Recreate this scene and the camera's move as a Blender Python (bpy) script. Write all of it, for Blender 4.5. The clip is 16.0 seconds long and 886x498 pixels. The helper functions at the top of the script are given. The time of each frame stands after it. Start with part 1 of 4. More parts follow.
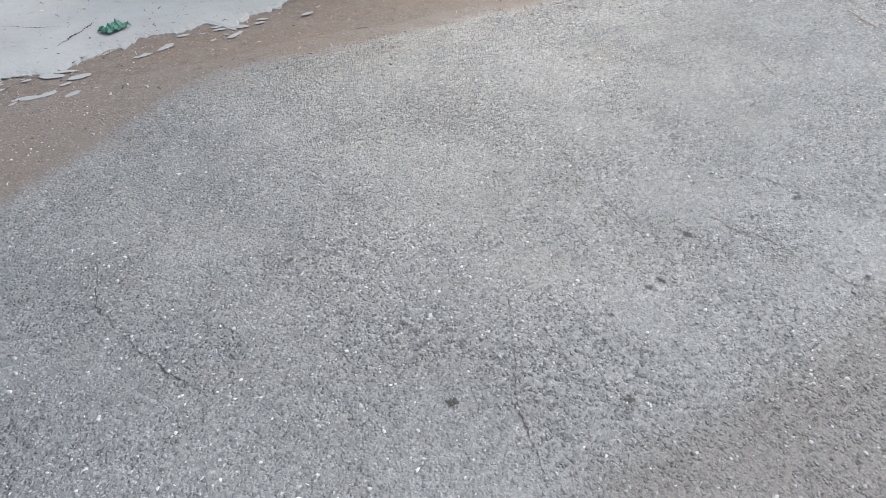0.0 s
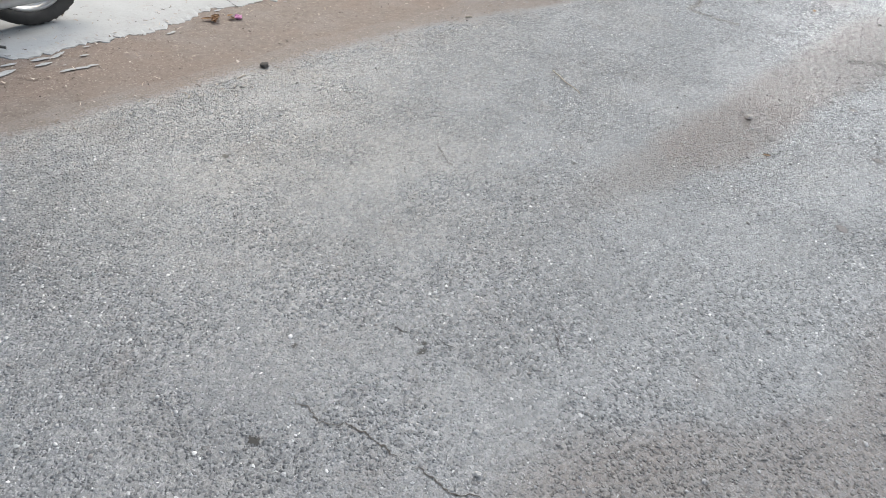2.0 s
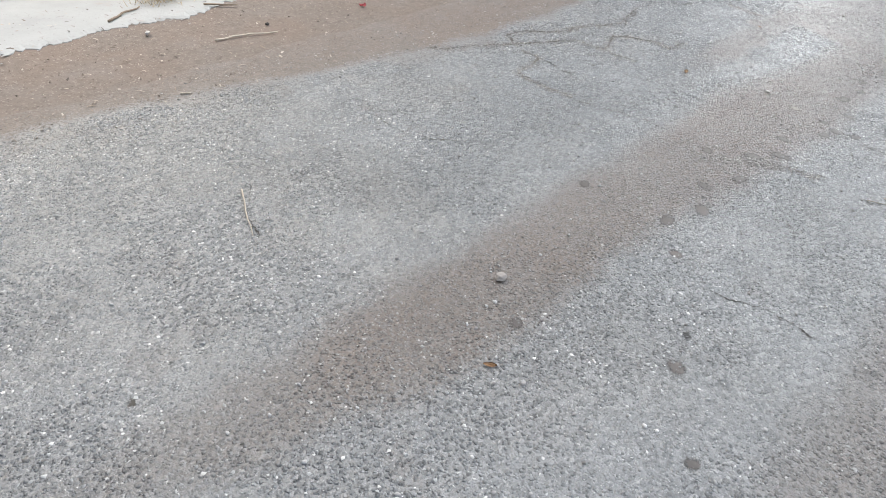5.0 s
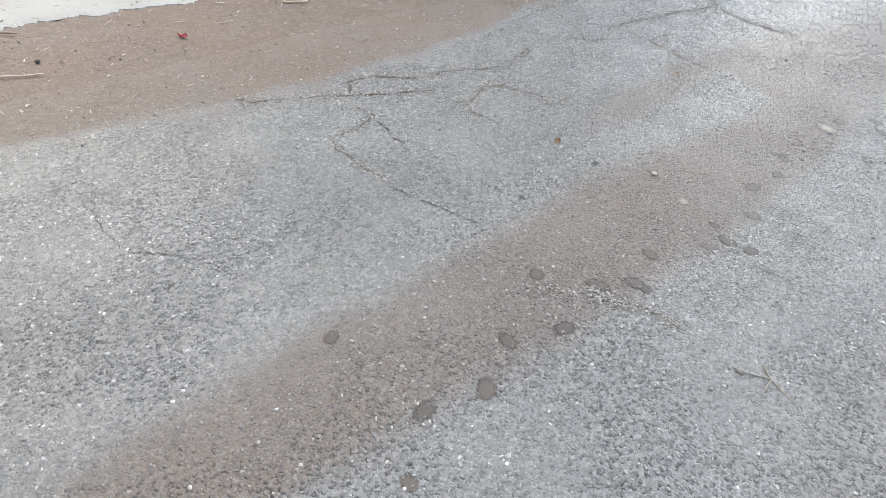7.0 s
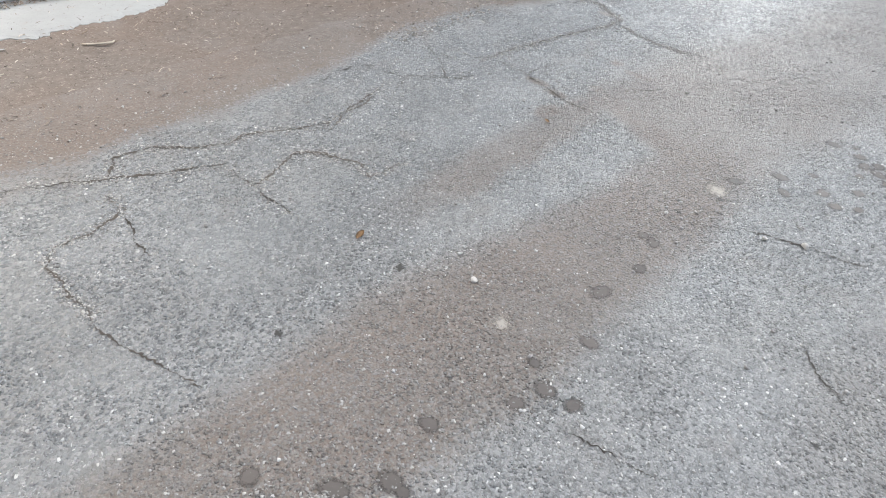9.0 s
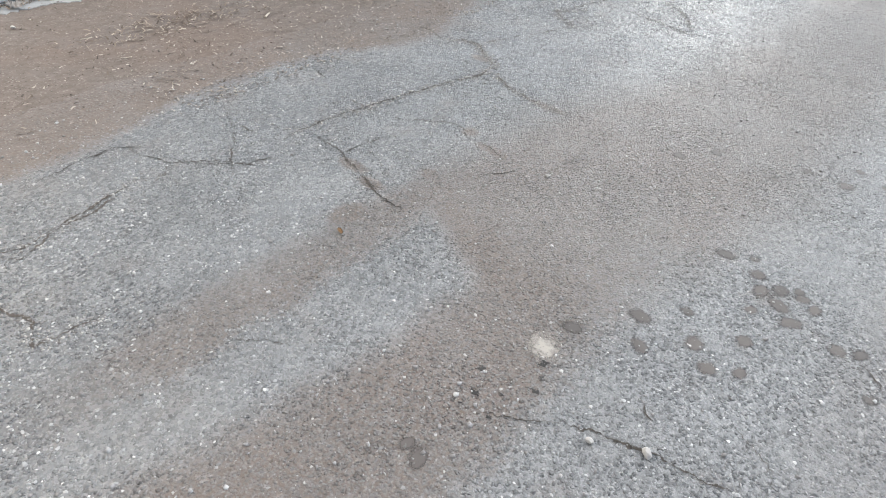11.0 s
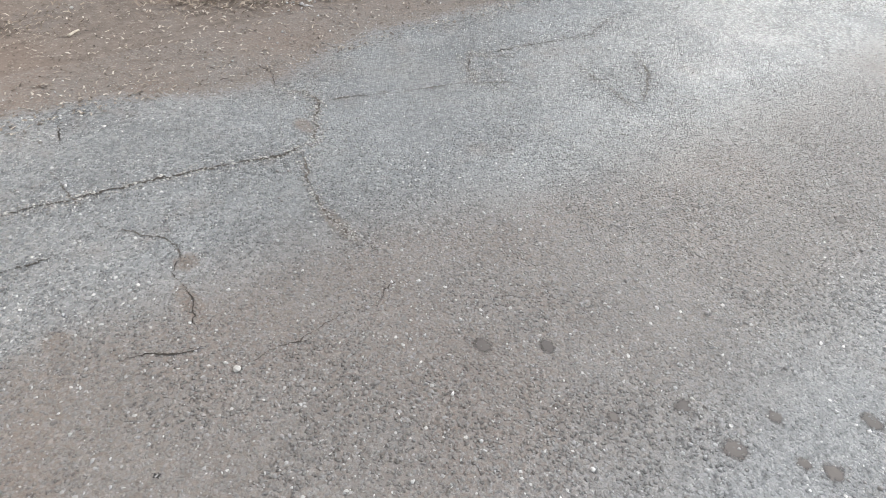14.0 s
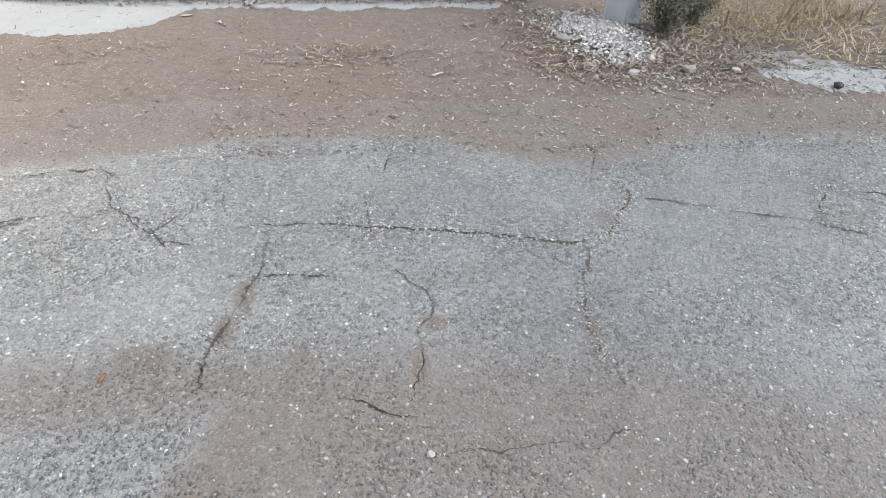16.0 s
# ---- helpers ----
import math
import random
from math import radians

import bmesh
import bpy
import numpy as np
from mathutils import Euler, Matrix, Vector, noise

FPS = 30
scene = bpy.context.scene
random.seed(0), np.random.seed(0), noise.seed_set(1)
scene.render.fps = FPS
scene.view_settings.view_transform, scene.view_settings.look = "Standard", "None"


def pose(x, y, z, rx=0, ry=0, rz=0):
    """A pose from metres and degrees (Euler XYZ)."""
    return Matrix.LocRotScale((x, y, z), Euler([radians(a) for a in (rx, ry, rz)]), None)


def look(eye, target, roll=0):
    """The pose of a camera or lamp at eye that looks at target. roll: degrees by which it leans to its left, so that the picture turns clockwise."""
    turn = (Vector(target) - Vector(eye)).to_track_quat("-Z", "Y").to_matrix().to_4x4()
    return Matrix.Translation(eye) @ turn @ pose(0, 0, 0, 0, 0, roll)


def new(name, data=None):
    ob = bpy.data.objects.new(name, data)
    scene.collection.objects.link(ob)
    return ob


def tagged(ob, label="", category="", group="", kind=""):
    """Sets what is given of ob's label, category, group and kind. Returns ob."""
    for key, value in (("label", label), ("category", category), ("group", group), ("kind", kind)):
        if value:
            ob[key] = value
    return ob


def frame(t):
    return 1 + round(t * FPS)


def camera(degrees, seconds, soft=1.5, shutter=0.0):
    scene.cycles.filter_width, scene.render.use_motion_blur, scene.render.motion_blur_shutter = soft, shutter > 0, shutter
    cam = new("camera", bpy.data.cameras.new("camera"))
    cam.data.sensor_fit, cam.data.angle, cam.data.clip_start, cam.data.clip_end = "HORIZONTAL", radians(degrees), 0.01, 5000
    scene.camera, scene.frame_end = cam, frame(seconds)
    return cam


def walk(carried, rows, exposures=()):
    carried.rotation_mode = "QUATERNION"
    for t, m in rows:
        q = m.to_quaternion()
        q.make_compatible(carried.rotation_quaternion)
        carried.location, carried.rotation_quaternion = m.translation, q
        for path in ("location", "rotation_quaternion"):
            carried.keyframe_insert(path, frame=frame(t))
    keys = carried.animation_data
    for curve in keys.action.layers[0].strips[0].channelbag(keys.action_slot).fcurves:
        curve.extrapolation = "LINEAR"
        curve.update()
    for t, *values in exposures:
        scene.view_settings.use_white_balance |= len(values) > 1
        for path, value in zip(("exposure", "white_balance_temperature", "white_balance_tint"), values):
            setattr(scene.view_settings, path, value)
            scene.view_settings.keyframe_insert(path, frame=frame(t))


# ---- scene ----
cam = camera(67.2, 16.0, soft=0.85)
PATH = [
    (0, (-0.007, -0.004, 1.405), (0.004, 1.531, 0.123), 2.7),
    (0.5, (0.204, 0.197, 1.406), (0.385, 1.757, 0.168), 4.5),
    (1, (0.429, 0.344, 1.428), (0.661, 1.907, 0.201), 3.7),
    (1.5, (0.765, 0.47, 1.439), (1.028, 2.005, 0.185), 2.7),
    (1.8, (0.88, 0.572, 1.414), (1.229, 2.148, 0.233), 4.3),
    (2, (1.014, 0.713, 1.435), (1.407, 2.258, 0.227), 5.0),
    (2.5, (1.324, 0.915, 1.464), (1.805, 2.457, 0.286), 8.7),
    (3, (1.62, 1.082, 1.425), (2.079, 2.652, 0.273), 7.6),
    (3.2, (1.668, 1.139, 1.402), (2.148, 2.667, 0.205), 6.2),
    (3.3, (1.682, 1.154, 1.394), (2.18, 2.667, 0.185), 5.1),
    (3.5, (1.807, 1.23, 1.429), (2.295, 2.761, 0.238), 4.0),
    (3.7, (1.903, 1.28, 1.401), (2.37, 2.849, 0.252), 3.3),
    (5.8, (3.043, 2.176, 1.387), (3.448, 3.713, 0.172), 5.4),
    (6, (3.125, 2.229, 1.379), (3.566, 3.756, 0.165), 4.7),
    (6.5, (3.477, 2.418, 1.384), (3.841, 3.942, 0.14), 5.4),
    (7, (3.73, 2.633, 1.413), (4.141, 4.169, 0.201), 6.7),
    (7.5, (3.981, 2.804, 1.418), (4.429, 4.343, 0.222), 6.5),
    (7.6, (4.045, 2.819, 1.399), (4.498, 4.404, 0.267), 6.9),
    (8, (4.28, 2.949, 1.442), (4.684, 4.469, 0.207), 8.1),
    (8.2, (4.393, 3.027, 1.428), (4.815, 4.55, 0.201), 7.4),
    (8.4, (4.469, 3.113, 1.431), (4.904, 4.628, 0.2), 7.6),
    (8.5, (4.507, 3.203, 1.448), (4.973, 4.68, 0.183), 7.9),
    (8.7, (4.558, 3.249, 1.451), (5.01, 4.759, 0.22), 5.8),
    (10.8, (5.59, 3.975, 1.46), (6.014, 5.486, 0.22), 4.3),
    (11, (5.685, 4.047, 1.442), (6.147, 5.549, 0.204), 4.7),
    (11.5, (5.915, 4.262, 1.452), (6.505, 5.706, 0.2), 3.4),
    (11.8, (6.109, 4.333, 1.429), (6.672, 5.83, 0.227), 3.4),
    (12, (6.209, 4.404, 1.454), (6.733, 5.877, 0.207), 4.5),
    (12.4, (6.409, 4.526, 1.412), (6.963, 5.979, 0.154), 3.7),
    (12.5, (6.435, 4.558, 1.404), (7.005, 6.032, 0.178), 3.8),
    (13, (6.711, 4.734, 1.424), (7.351, 6.157, 0.173), 3.6),
    (13.1, (6.775, 4.768, 1.424), (7.404, 6.226, 0.209), 4.1),
    (13.2, (6.814, 4.828, 1.41), (7.407, 6.25, 0.134), 5.4),
    (13.5, (6.981, 4.856, 1.42), (7.391, 6.347, 0.152), 4.3),
    (13.9, (7.07, 4.987, 1.434), (7.347, 6.507, 0.164), 5.9),
    (14, (7.108, 5.06, 1.433), (7.328, 6.548, 0.115), 6.3),
    (14.1, (7.126, 5.079, 1.404), (7.304, 6.596, 0.112), 6.9),
    (14.3, (7.122, 5.144, 1.407), (7.157, 6.649, 0.09), 4.6),
    (14.5, (7.185, 5.19, 1.411), (7.064, 6.676, 0.078), 4.4),
    (15, (7.277, 5.252, 1.411), (6.829, 6.622, 0.025), 2.8),
    (15.5, (7.225, 5.291, 1.43), (6.672, 6.674, 0.096), 4.2),
    (15.7, (7.194, 5.305, 1.445), (6.6, 6.677, 0.117), 3.7),
    (16, (7.178, 5.312, 1.463), (6.515, 6.711, 0.198), 4.0),
]
walk(cam, [(t, look(eye, target, roll)) for t, eye, target, roll in PATH], exposures=[(0, 0.29, 6050, 8), (3, 0.18, 6050, 8), (7, 0.29, 6050, 8), (12, 0.37, 6200, 8), (14, 0.42, 6300, 8), (16, 0.40, 6050, 8)])

# ---- world and light ----
SUN_EL, SUN_AZ = 50.0, 75.0
world = bpy.data.worlds.new("sky")
scene.world = world
world.use_nodes = True
wt = world.node_tree
sky = wt.nodes.new("ShaderNodeTexSky")
sky.sky_type = "NISHITA"
sky.sun_disc = False
sky.sun_elevation, sky.sun_rotation = radians(SUN_EL), radians(SUN_AZ)
sky.dust_density, sky.air_density = 4.0, 1.0
hsv = wt.nodes.new("ShaderNodeHueSaturation")
hsv.inputs["Saturation"].default_value = 0.45
wt.links.new(sky.outputs[0], hsv.inputs["Color"])
wt.links.new(hsv.outputs[0], wt.nodes["Background"].inputs[0])
wt.nodes["Background"].inputs[1].default_value = 0.15

sun = bpy.data.lights.new("sun", "SUN")
sun.energy, sun.angle, sun.color = 0.6, radians(35), (1.0, 0.985, 0.965)
new("sun", sun).matrix_world = look((0, 0, 20), (20 * math.cos(radians(SUN_EL)) * -math.sin(radians(SUN_AZ)), 20 * math.cos(radians(SUN_EL)) * -math.cos(radians(SUN_AZ)), 20 - 20 * math.sin(radians(SUN_EL))))


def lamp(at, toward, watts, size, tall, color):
    data = bpy.data.lights.new("unseen_sheen_light", "AREA")
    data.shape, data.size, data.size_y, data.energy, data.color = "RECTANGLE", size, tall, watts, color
    new("unseen_sheen_light", data).matrix_world = look(at, toward)


# unseen lights added for road sheen: tall panel past the forecourt, small one farther
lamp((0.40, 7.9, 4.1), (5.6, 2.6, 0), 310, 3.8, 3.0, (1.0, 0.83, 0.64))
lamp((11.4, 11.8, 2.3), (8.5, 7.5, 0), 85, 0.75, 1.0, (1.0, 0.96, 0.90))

# ---- materials ----
ROAD = Matrix.Rotation(radians(34.8), 4, "Z")   # the road runs along the local x, its far verge lies at +y


class Nodes:
    def __init__(self, name):
        self.mat = bpy.data.materials.new(name)
        self.mat.use_nodes = True
        self.t = self.mat.node_tree
        self.bsdf = self.t.nodes["Principled BSDF"]
        self.xyz = self.t.nodes.new("ShaderNodeTexCoord").outputs["Object"]
        self.split = self.t.nodes.new("ShaderNodeSeparateXYZ")
        self.t.links.new(self.xyz, self.split.inputs[0])
        self.u, self.v, self.z = self.split.outputs

    def put(self, socket, value):
        if isinstance(value, bpy.types.NodeSocket):
            self.t.links.new(value, socket)
        else:
            socket.default_value = value

    def math(self, op, a, b=0.0, c=0.0, clamp=False):
        n = self.t.nodes.new("ShaderNodeMath")
        n.operation, n.use_clamp = op, clamp
        for s, x in zip(n.inputs, (a, b, c)):
            self.put(s, x)
        return n.outputs[0]

    def add(self, a, b): return self.math("ADD", a, b)
    def sub(self, a, b): return self.math("SUBTRACT", a, b)
    def mul(self, a, b): return self.math("MULTIPLY", a, b)

    def step(self, x, a, b, lo=0.0, hi=1.0):
        n = self.t.nodes.new("ShaderNodeMapRange")
        n.interpolation_type = "SMOOTHSTEP"
        for s, val in zip(n.inputs, (x, a, b, lo, hi)):
            self.put(s, val)
        return n.outputs[0]

    def noise(self, scale, detail=4.0, rough=0.55, stretch=None, dist=0.0):
        n = self.t.nodes.new("ShaderNodeTexNoise")
        n.inputs["Scale"].default_value, n.inputs["Detail"].default_value = scale, detail
        n.inputs["Roughness"].default_value, n.inputs["Distortion"].default_value = rough, dist
        if stretch:
            m = self.t.nodes.new("ShaderNodeMapping")
            m.inputs["Scale"].default_value = stretch
            self.t.links.new(self.xyz, m.inputs[0])
            self.t.links.new(m.outputs[0], n.inputs["Vector"])
        else:
            self.t.links.new(self.xyz, n.inputs["Vector"])
        return n.outputs["Fac"]

    def cells(self, scale, feature="F1", where=None):
        n = self.t.nodes.new("ShaderNodeTexVoronoi")
        n.feature = feature
        n.inputs["Scale"].default_value = scale
        self.t.links.new(where or self.xyz, n.inputs["Vector"])
        return n

    def warped(self, scale, amount):
        """Object coordinates pushed about by noise, so that cells lose their round shape."""
        n = self.t.nodes.new("ShaderNodeTexNoise")
        n.inputs["Scale"].default_value, n.inputs["Detail"].default_value = scale, 3.0
        self.t.links.new(self.xyz, n.inputs["Vector"])
        m = self.t.nodes.new("ShaderNodeVectorMath")
        m.operation = "MULTIPLY_ADD"
        m.inputs[1].default_value = (amount, amount, amount)
        self.t.links.new(n.outputs["Color"], m.inputs[0])
        self.t.links.new(self.xyz, m.inputs[2])
        return m.outputs[0]

    def channels(self, color):
        n = self.t.nodes.new("ShaderNodeSeparateColor")
        self.t.links.new(color, n.inputs[0])
        return n.outputs

    def ramp(self, fac, *stops):
        n = self.t.nodes.new("ShaderNodeValToRGB")
        e = n.color_ramp.elements
        while len(e) < len(stops):
            e.new(0.5)
        for el, (p, c) in zip(e, stops):
            el.position, el.color = p, (*c, 1) if isinstance(c, tuple) else (c, c, c, 1)
        self.put(n.inputs[0], fac)
        return n.outputs[0]

    def mix(self, fac, a, b, mode="MIX"):
        n = self.t.nodes.new("ShaderNodeMix")
        n.data_type, n.blend_type = "RGBA", mode
        for s, x in zip((n.inputs[0], n.inputs[6], n.inputs[7]), (fac, a, b)):
            self.put(s, (*x, 1) if isinstance(x, tuple) and len(x) == 3 else x)
        return n.outputs[2]

    def island(self):
        return self.t.nodes.new("ShaderNodeNewGeometry").outputs["Random Per Island"]

    def item(self):
        return self.t.nodes.new("ShaderNodeObjectInfo").outputs["Random"]

    def done(self, color, rough=0.7, bump=None, strength=0.3, dist=0.01, metal=0.0, spec=0.5):
        self.put(self.bsdf.inputs["Base Color"], (*color, 1) if isinstance(color, tuple) else color)
        self.put(self.bsdf.inputs["Roughness"], rough)
        self.bsdf.inputs["Metallic"].default_value = metal
        self.put(self.bsdf.inputs["Specular IOR Level"], spec)
        if bump is not None:
            n = self.t.nodes.new("ShaderNodeBump")
            n.inputs["Strength"].default_value, n.inputs["Distance"].default_value = strength, dist
            self.t.links.new(bump, n.inputs["Height"])
            self.t.links.new(n.outputs[0], self.bsdf.inputs["Normal"])
        return self.mat


def dust(n):
    """How much brown dust lies on the road: the far verge, the wheel track that widens along the road, and loose patches."""
    big, mid, fine = n.noise(0.9, 3), n.noise(4.5, 5, 0.6), n.noise(60, 4, 0.7)
    wob = n.add(n.mul(n.sub(big, 0.5), 0.16), n.add(n.mul(n.sub(mid, 0.5), 0.16), n.mul(n.sub(fine, 0.5), 0.24)))
    vv = n.add(n.v, wob)
    edge = n.add(n.step(n.u, 3.4, 6.6, 2.95, 2.58), n.step(n.u, -0.5, 0.9, -0.72, 0.0))
    edge = n.add(edge, n.add(n.step(n.u, 7.3, 8.6, 0.0, 0.17), n.add(n.step(n.u, 9.1, 9.8, 0.0, -0.20), n.step(n.u, 9.9, 10.6, 0.0, 0.16))))
    past = n.sub(vv, edge)
    verge = n.step(past, -0.05, 0.09)
    fringe = n.mul(n.step(past, -0.35, 0.05), n.step(mid, 0.40, 0.66))
    upper = n.add(n.add(n.step(n.u, 6.6, 8.4, 1.20, 1.02), n.step(n.u, 8.3, 8.75, 0.0, 0.60)), n.step(n.u, 9.4, 10.8, 0.0, -0.32))
    lower = n.sub(n.step(n.u, 3.2, 4.4, 1.03, 0.78), n.add(n.step(n.u, 5.0, 7.0, 0.0, 0.22), n.step(n.u, 8.6, 10.0, 0.0, 0.22)))
    inside = n.math("MINIMUM", n.sub(upper, vv), n.sub(vv, lower))
    track = n.mul(n.step(inside, n.step(n.u, 8.0, 9.5, -0.07, -0.22), n.step(n.u, 8.0, 9.5, 0.10, 0.25)), n.mul(n.step(n.u, 2.7, 4.4), n.step(n.u, 8.2, 9.2, 1.0, 0.85)))
    rut = n.sub(n.step(n.u, 2.2, 3.0, 0.50, 0.04), vv)
    near = n.mul(n.step(rut, -0.06, 0.12), n.step(n.u, 5.0, 6.0, 1.0, 0.4))
    inside = n.math("MINIMUM", n.sub(1.58, vv), n.sub(vv, 1.36))
    streak = n.mul(n.step(inside, -0.05, 0.06), n.mul(n.step(n.u, 6.9, 7.6), n.step(n.u, 8.7, 9.2, 1.0, 0.0)))
    hollows = None
    for u0, v0, ru, rv in ((9.09, 1.51, 0.035, 0.10), (9.63, 1.58, 0.03, 0.11), (8.57, 1.83, 0.035, 0.08), (8.32, 1.59, 0.09, 0.06), (8.75, 1.57, 0.04, 0.05), (9.85, 2.18, 0.035, 0.06), (9.15, 1.68, 0.04, 0.04), (8.53, 1.68, 0.035, 0.07)):
        d = n.math("SQRT", n.add(n.math("POWER", n.math("DIVIDE", n.sub(n.u, u0), ru), 2.0), n.math("POWER", n.math("DIVIDE", n.sub(n.v, v0), rv), 2.0)))
        d = n.sub(1.0, n.step(n.add(d, n.mul(n.sub(fine, 0.5), 1.8)), 0.75, 1.25))
        hollows = d if hollows is None else n.math("MAXIMUM", hollows, d)
    loose = n.mul(n.step(mid, 0.54, 0.74), n.step(n.u, 7.0, 10.0, 0.30, 0.55))
    m = n.math("MAXIMUM", n.math("MAXIMUM", verge, n.mul(track, 0.92)), n.math("MAXIMUM", n.math("MAXIMUM", n.mul(near, 0.6), n.mul(streak, 0.75)), n.math("MAXIMUM", n.math("MAXIMUM", loose, n.mul(fringe, 0.6)), hollows)))
    grainy = n.step(fine, 0.3, 0.6, 0.5, 1.0)
    return n.math("MULTIPLY", m, n.math("MAXIMUM", grainy, verge), clamp=True), verge


def brown_dust(n):
    """The fine brown dust, the same on the soil and on the road."""
    c = n.ramp(n.noise(22, 6, 0.7), (0.25, (0.128, 0.109, 0.094)), (0.55, (0.185, 0.157, 0.136)), (0.8, (0.255, 0.222, 0.195)))
    c = n.mix(n.step(n.noise(1.3, 4), 0.42, 0.62, 0, 0.65), c, (0.190, 0.149, 0.122))
    c = n.mix(n.step(n.noise(3.1, 5, 0.6), 0.48, 0.66, 0, 0.45), c, (0.205, 0.187, 0.172))
    t = n.channels(n.cells(150).outputs["Color"])
    c = n.mix(n.step(t[0], 0.9, 0.97, 0, 0.5), c, (0.36, 0.33, 0.295))
    return n.mix(n.step(t[1], 0.93, 0.98, 0, 0.6), c, (0.07, 0.06, 0.05))


def mat_asphalt():
    n = Nodes("asphalt")
    m, verge = dust(n)
    where = n.warped(80, 0.013)
    stones, small = n.cells(98, "F1", where), n.cells(230, "F1", where)
    tone, tone2 = n.channels(stones.outputs["Color"]), n.channels(small.outputs["Color"])
    coarse = n.step(n.noise(2.1, 5, 0.62), 0.36, 0.62)
    proud = n.mul(n.step(tone[2], 0.30, 0.62), n.step(coarse, 0.0, 1.0, 0.35, 1.0))
    grain = n.add(n.mul(tone[0], 0.55), n.mul(tone2[1], 0.45))
    body = n.ramp(grain, (0.0, (0.11, 0.114, 0.117)), (0.25, (0.18, 0.187, 0.190)), (0.6, (0.245, 0.255, 0.26)), (0.8, (0.31, 0.32, 0.323)), (1.0, (0.56, 0.56, 0.545)))
    gap = n.step(stones.outputs["Distance"], 0.38, 0.66)
    body = n.mix(n.mul(n.mul(gap, proud), 0.30), body, (0.085, 0.085, 0.084))
    binder = n.ramp(n.noise(30, 5, 0.7), (0.3, (0.17, 0.176, 0.178)), (0.7, (0.25, 0.258, 0.26)))
    body = n.mix(n.mul(n.sub(1.0, proud), 0.6), body, binder)
    patch = n.ramp(n.noise(1.6, 5, 0.6), (0.3, 0.80), (0.7, 1.14))
    body = n.mix(1.0, body, patch, "MULTIPLY")
    warm = n.step(n.noise(0.75, 4, 0.6), 0.45, 0.65, 0.0, 0.35)
    body = n.mix(warm, body, n.mix(1.0, body, (1.06, 0.99, 0.91), "MULTIPLY"))
    # dust settles between the stones first, then covers them
    cover = n.math("MULTIPLY", m, n.add(0.72, n.mul(gap, 0.4)), clamp=True)
    color = n.mix(cover, body, brown_dust(n))
    dome = n.mul(n.step(stones.outputs["Distance"], 0.62, 0.08), n.add(0.45, n.mul(tone[1], 0.9)))
    relief = n.add(n.mul(n.mul(dome, proud), 1.15), n.add(n.mul(n.noise(120, 4, 0.65), 0.7), n.mul(n.noise(28, 3, 0.6), 0.9)))
    height = n.mul(relief, n.sub(1.0, n.mul(verge, 0.72)))
    rough = n.add(n.mul(n.step(n.noise(3, 4), 0.3, 0.7, 0.8, 1.15), n.add(0.16, n.mul(tone[0], 0.2))), n.add(n.mul(m, 0.14), n.mul(verge, 0.28)))
    return n.done(color, rough, height, 1.0, 0.0064, spec=n.sub(0.9, n.mul(m, 0.6)))


def mat_chips():
    n = Nodes("road_chippings")
    m, _ = dust(n)
    r = n.island()
    c = n.ramp(r, (0.0, (0.10, 0.102, 0.104)), (0.14, (0.16, 0.164, 0.166)), (0.45, (0.22, 0.228, 0.23)), (0.74, (0.30, 0.31, 0.313)), (0.90, (0.45, 0.46, 0.46)), (1.0, (0.74, 0.74, 0.72)))
    c = n.mix(n.mul(m, 0.52), c, (0.178, 0.154, 0.134))
    return n.done(c, n.add(0.40, n.mul(m, 0.2)), n.noise(300, 3), 0.25, 0.002, spec=0.45)


def mat_soil():
    n = Nodes("dusty_soil")
    c = brown_dust(n)
    return n.done(c, 0.75, n.add(n.noise(35, 8, 0.75), n.mul(n.noise(5, 3), 2.0)), 0.4, 0.012, spec=0.3)


def mat_concrete(name, tint, stain):
    n = Nodes(name)
    c = n.ramp(n.noise(2.2, 7, 0.65), (0.25, tuple(x * 0.82 for x in tint)), (0.6, tint), (0.85, tuple(min(x * 1.1, 0.8) for x in tint)))
    c = n.mix(n.step(n.noise(7, 6, 0.7), 0.58, 0.75, 0, stain), c, (0.33, 0.29, 0.25))
    c = n.mix(n.step(n.noise(55, 4, 0.7), 0.6, 0.7, 0, 0.6), c, (0.2, 0.18, 0.16))
    return n.done(c, 0.8, n.add(n.noise(40, 8, 0.7), n.noise(6, 3)), 0.35, 0.008, spec=0.3)


def mat_plain(name, lo, hi, rough=0.7, scale=30.0, bump=0.2, metal=0.0, spec=0.5, item=True):
    """A surface that varies between two colours by grain and from piece to piece."""
    n = Nodes(name)
    f = n.noise(scale, 5, 0.65)
    if item:
        f = n.add(n.mul(f, 0.6), n.mul(n.item(), 0.4))
    c = n.ramp(f, (0.25, lo), (0.75, hi))
    return n.done(c, rough, n.noise(scale * 3, 4, 0.6), bump, 0.003, metal, spec)


def mat_spot(name, lo, hi, rough, full, bare, ragged, scale):
    """A thin film on the road, solid in the middle, that breaks up over the stones towards its rim."""
    n = Nodes(name)
    f = n.noise(scale, 4, 0.7)
    d = n.math("SQRT", n.add(n.mul(n.u, n.u), n.mul(n.v, n.v)))
    n.put(n.bsdf.inputs["Alpha"], n.step(n.add(d, n.mul(n.sub(f, 0.5), ragged)), full, bare, 1.0, 0.0))
    c = n.ramp(n.add(n.mul(n.noise(scale * 0.6, 4, 0.65), 0.6), n.mul(n.item(), 0.4)), (0.25, lo), (0.75, hi))
    return n.done(c, rough, f, 0.3, 0.0008, spec=0.4)


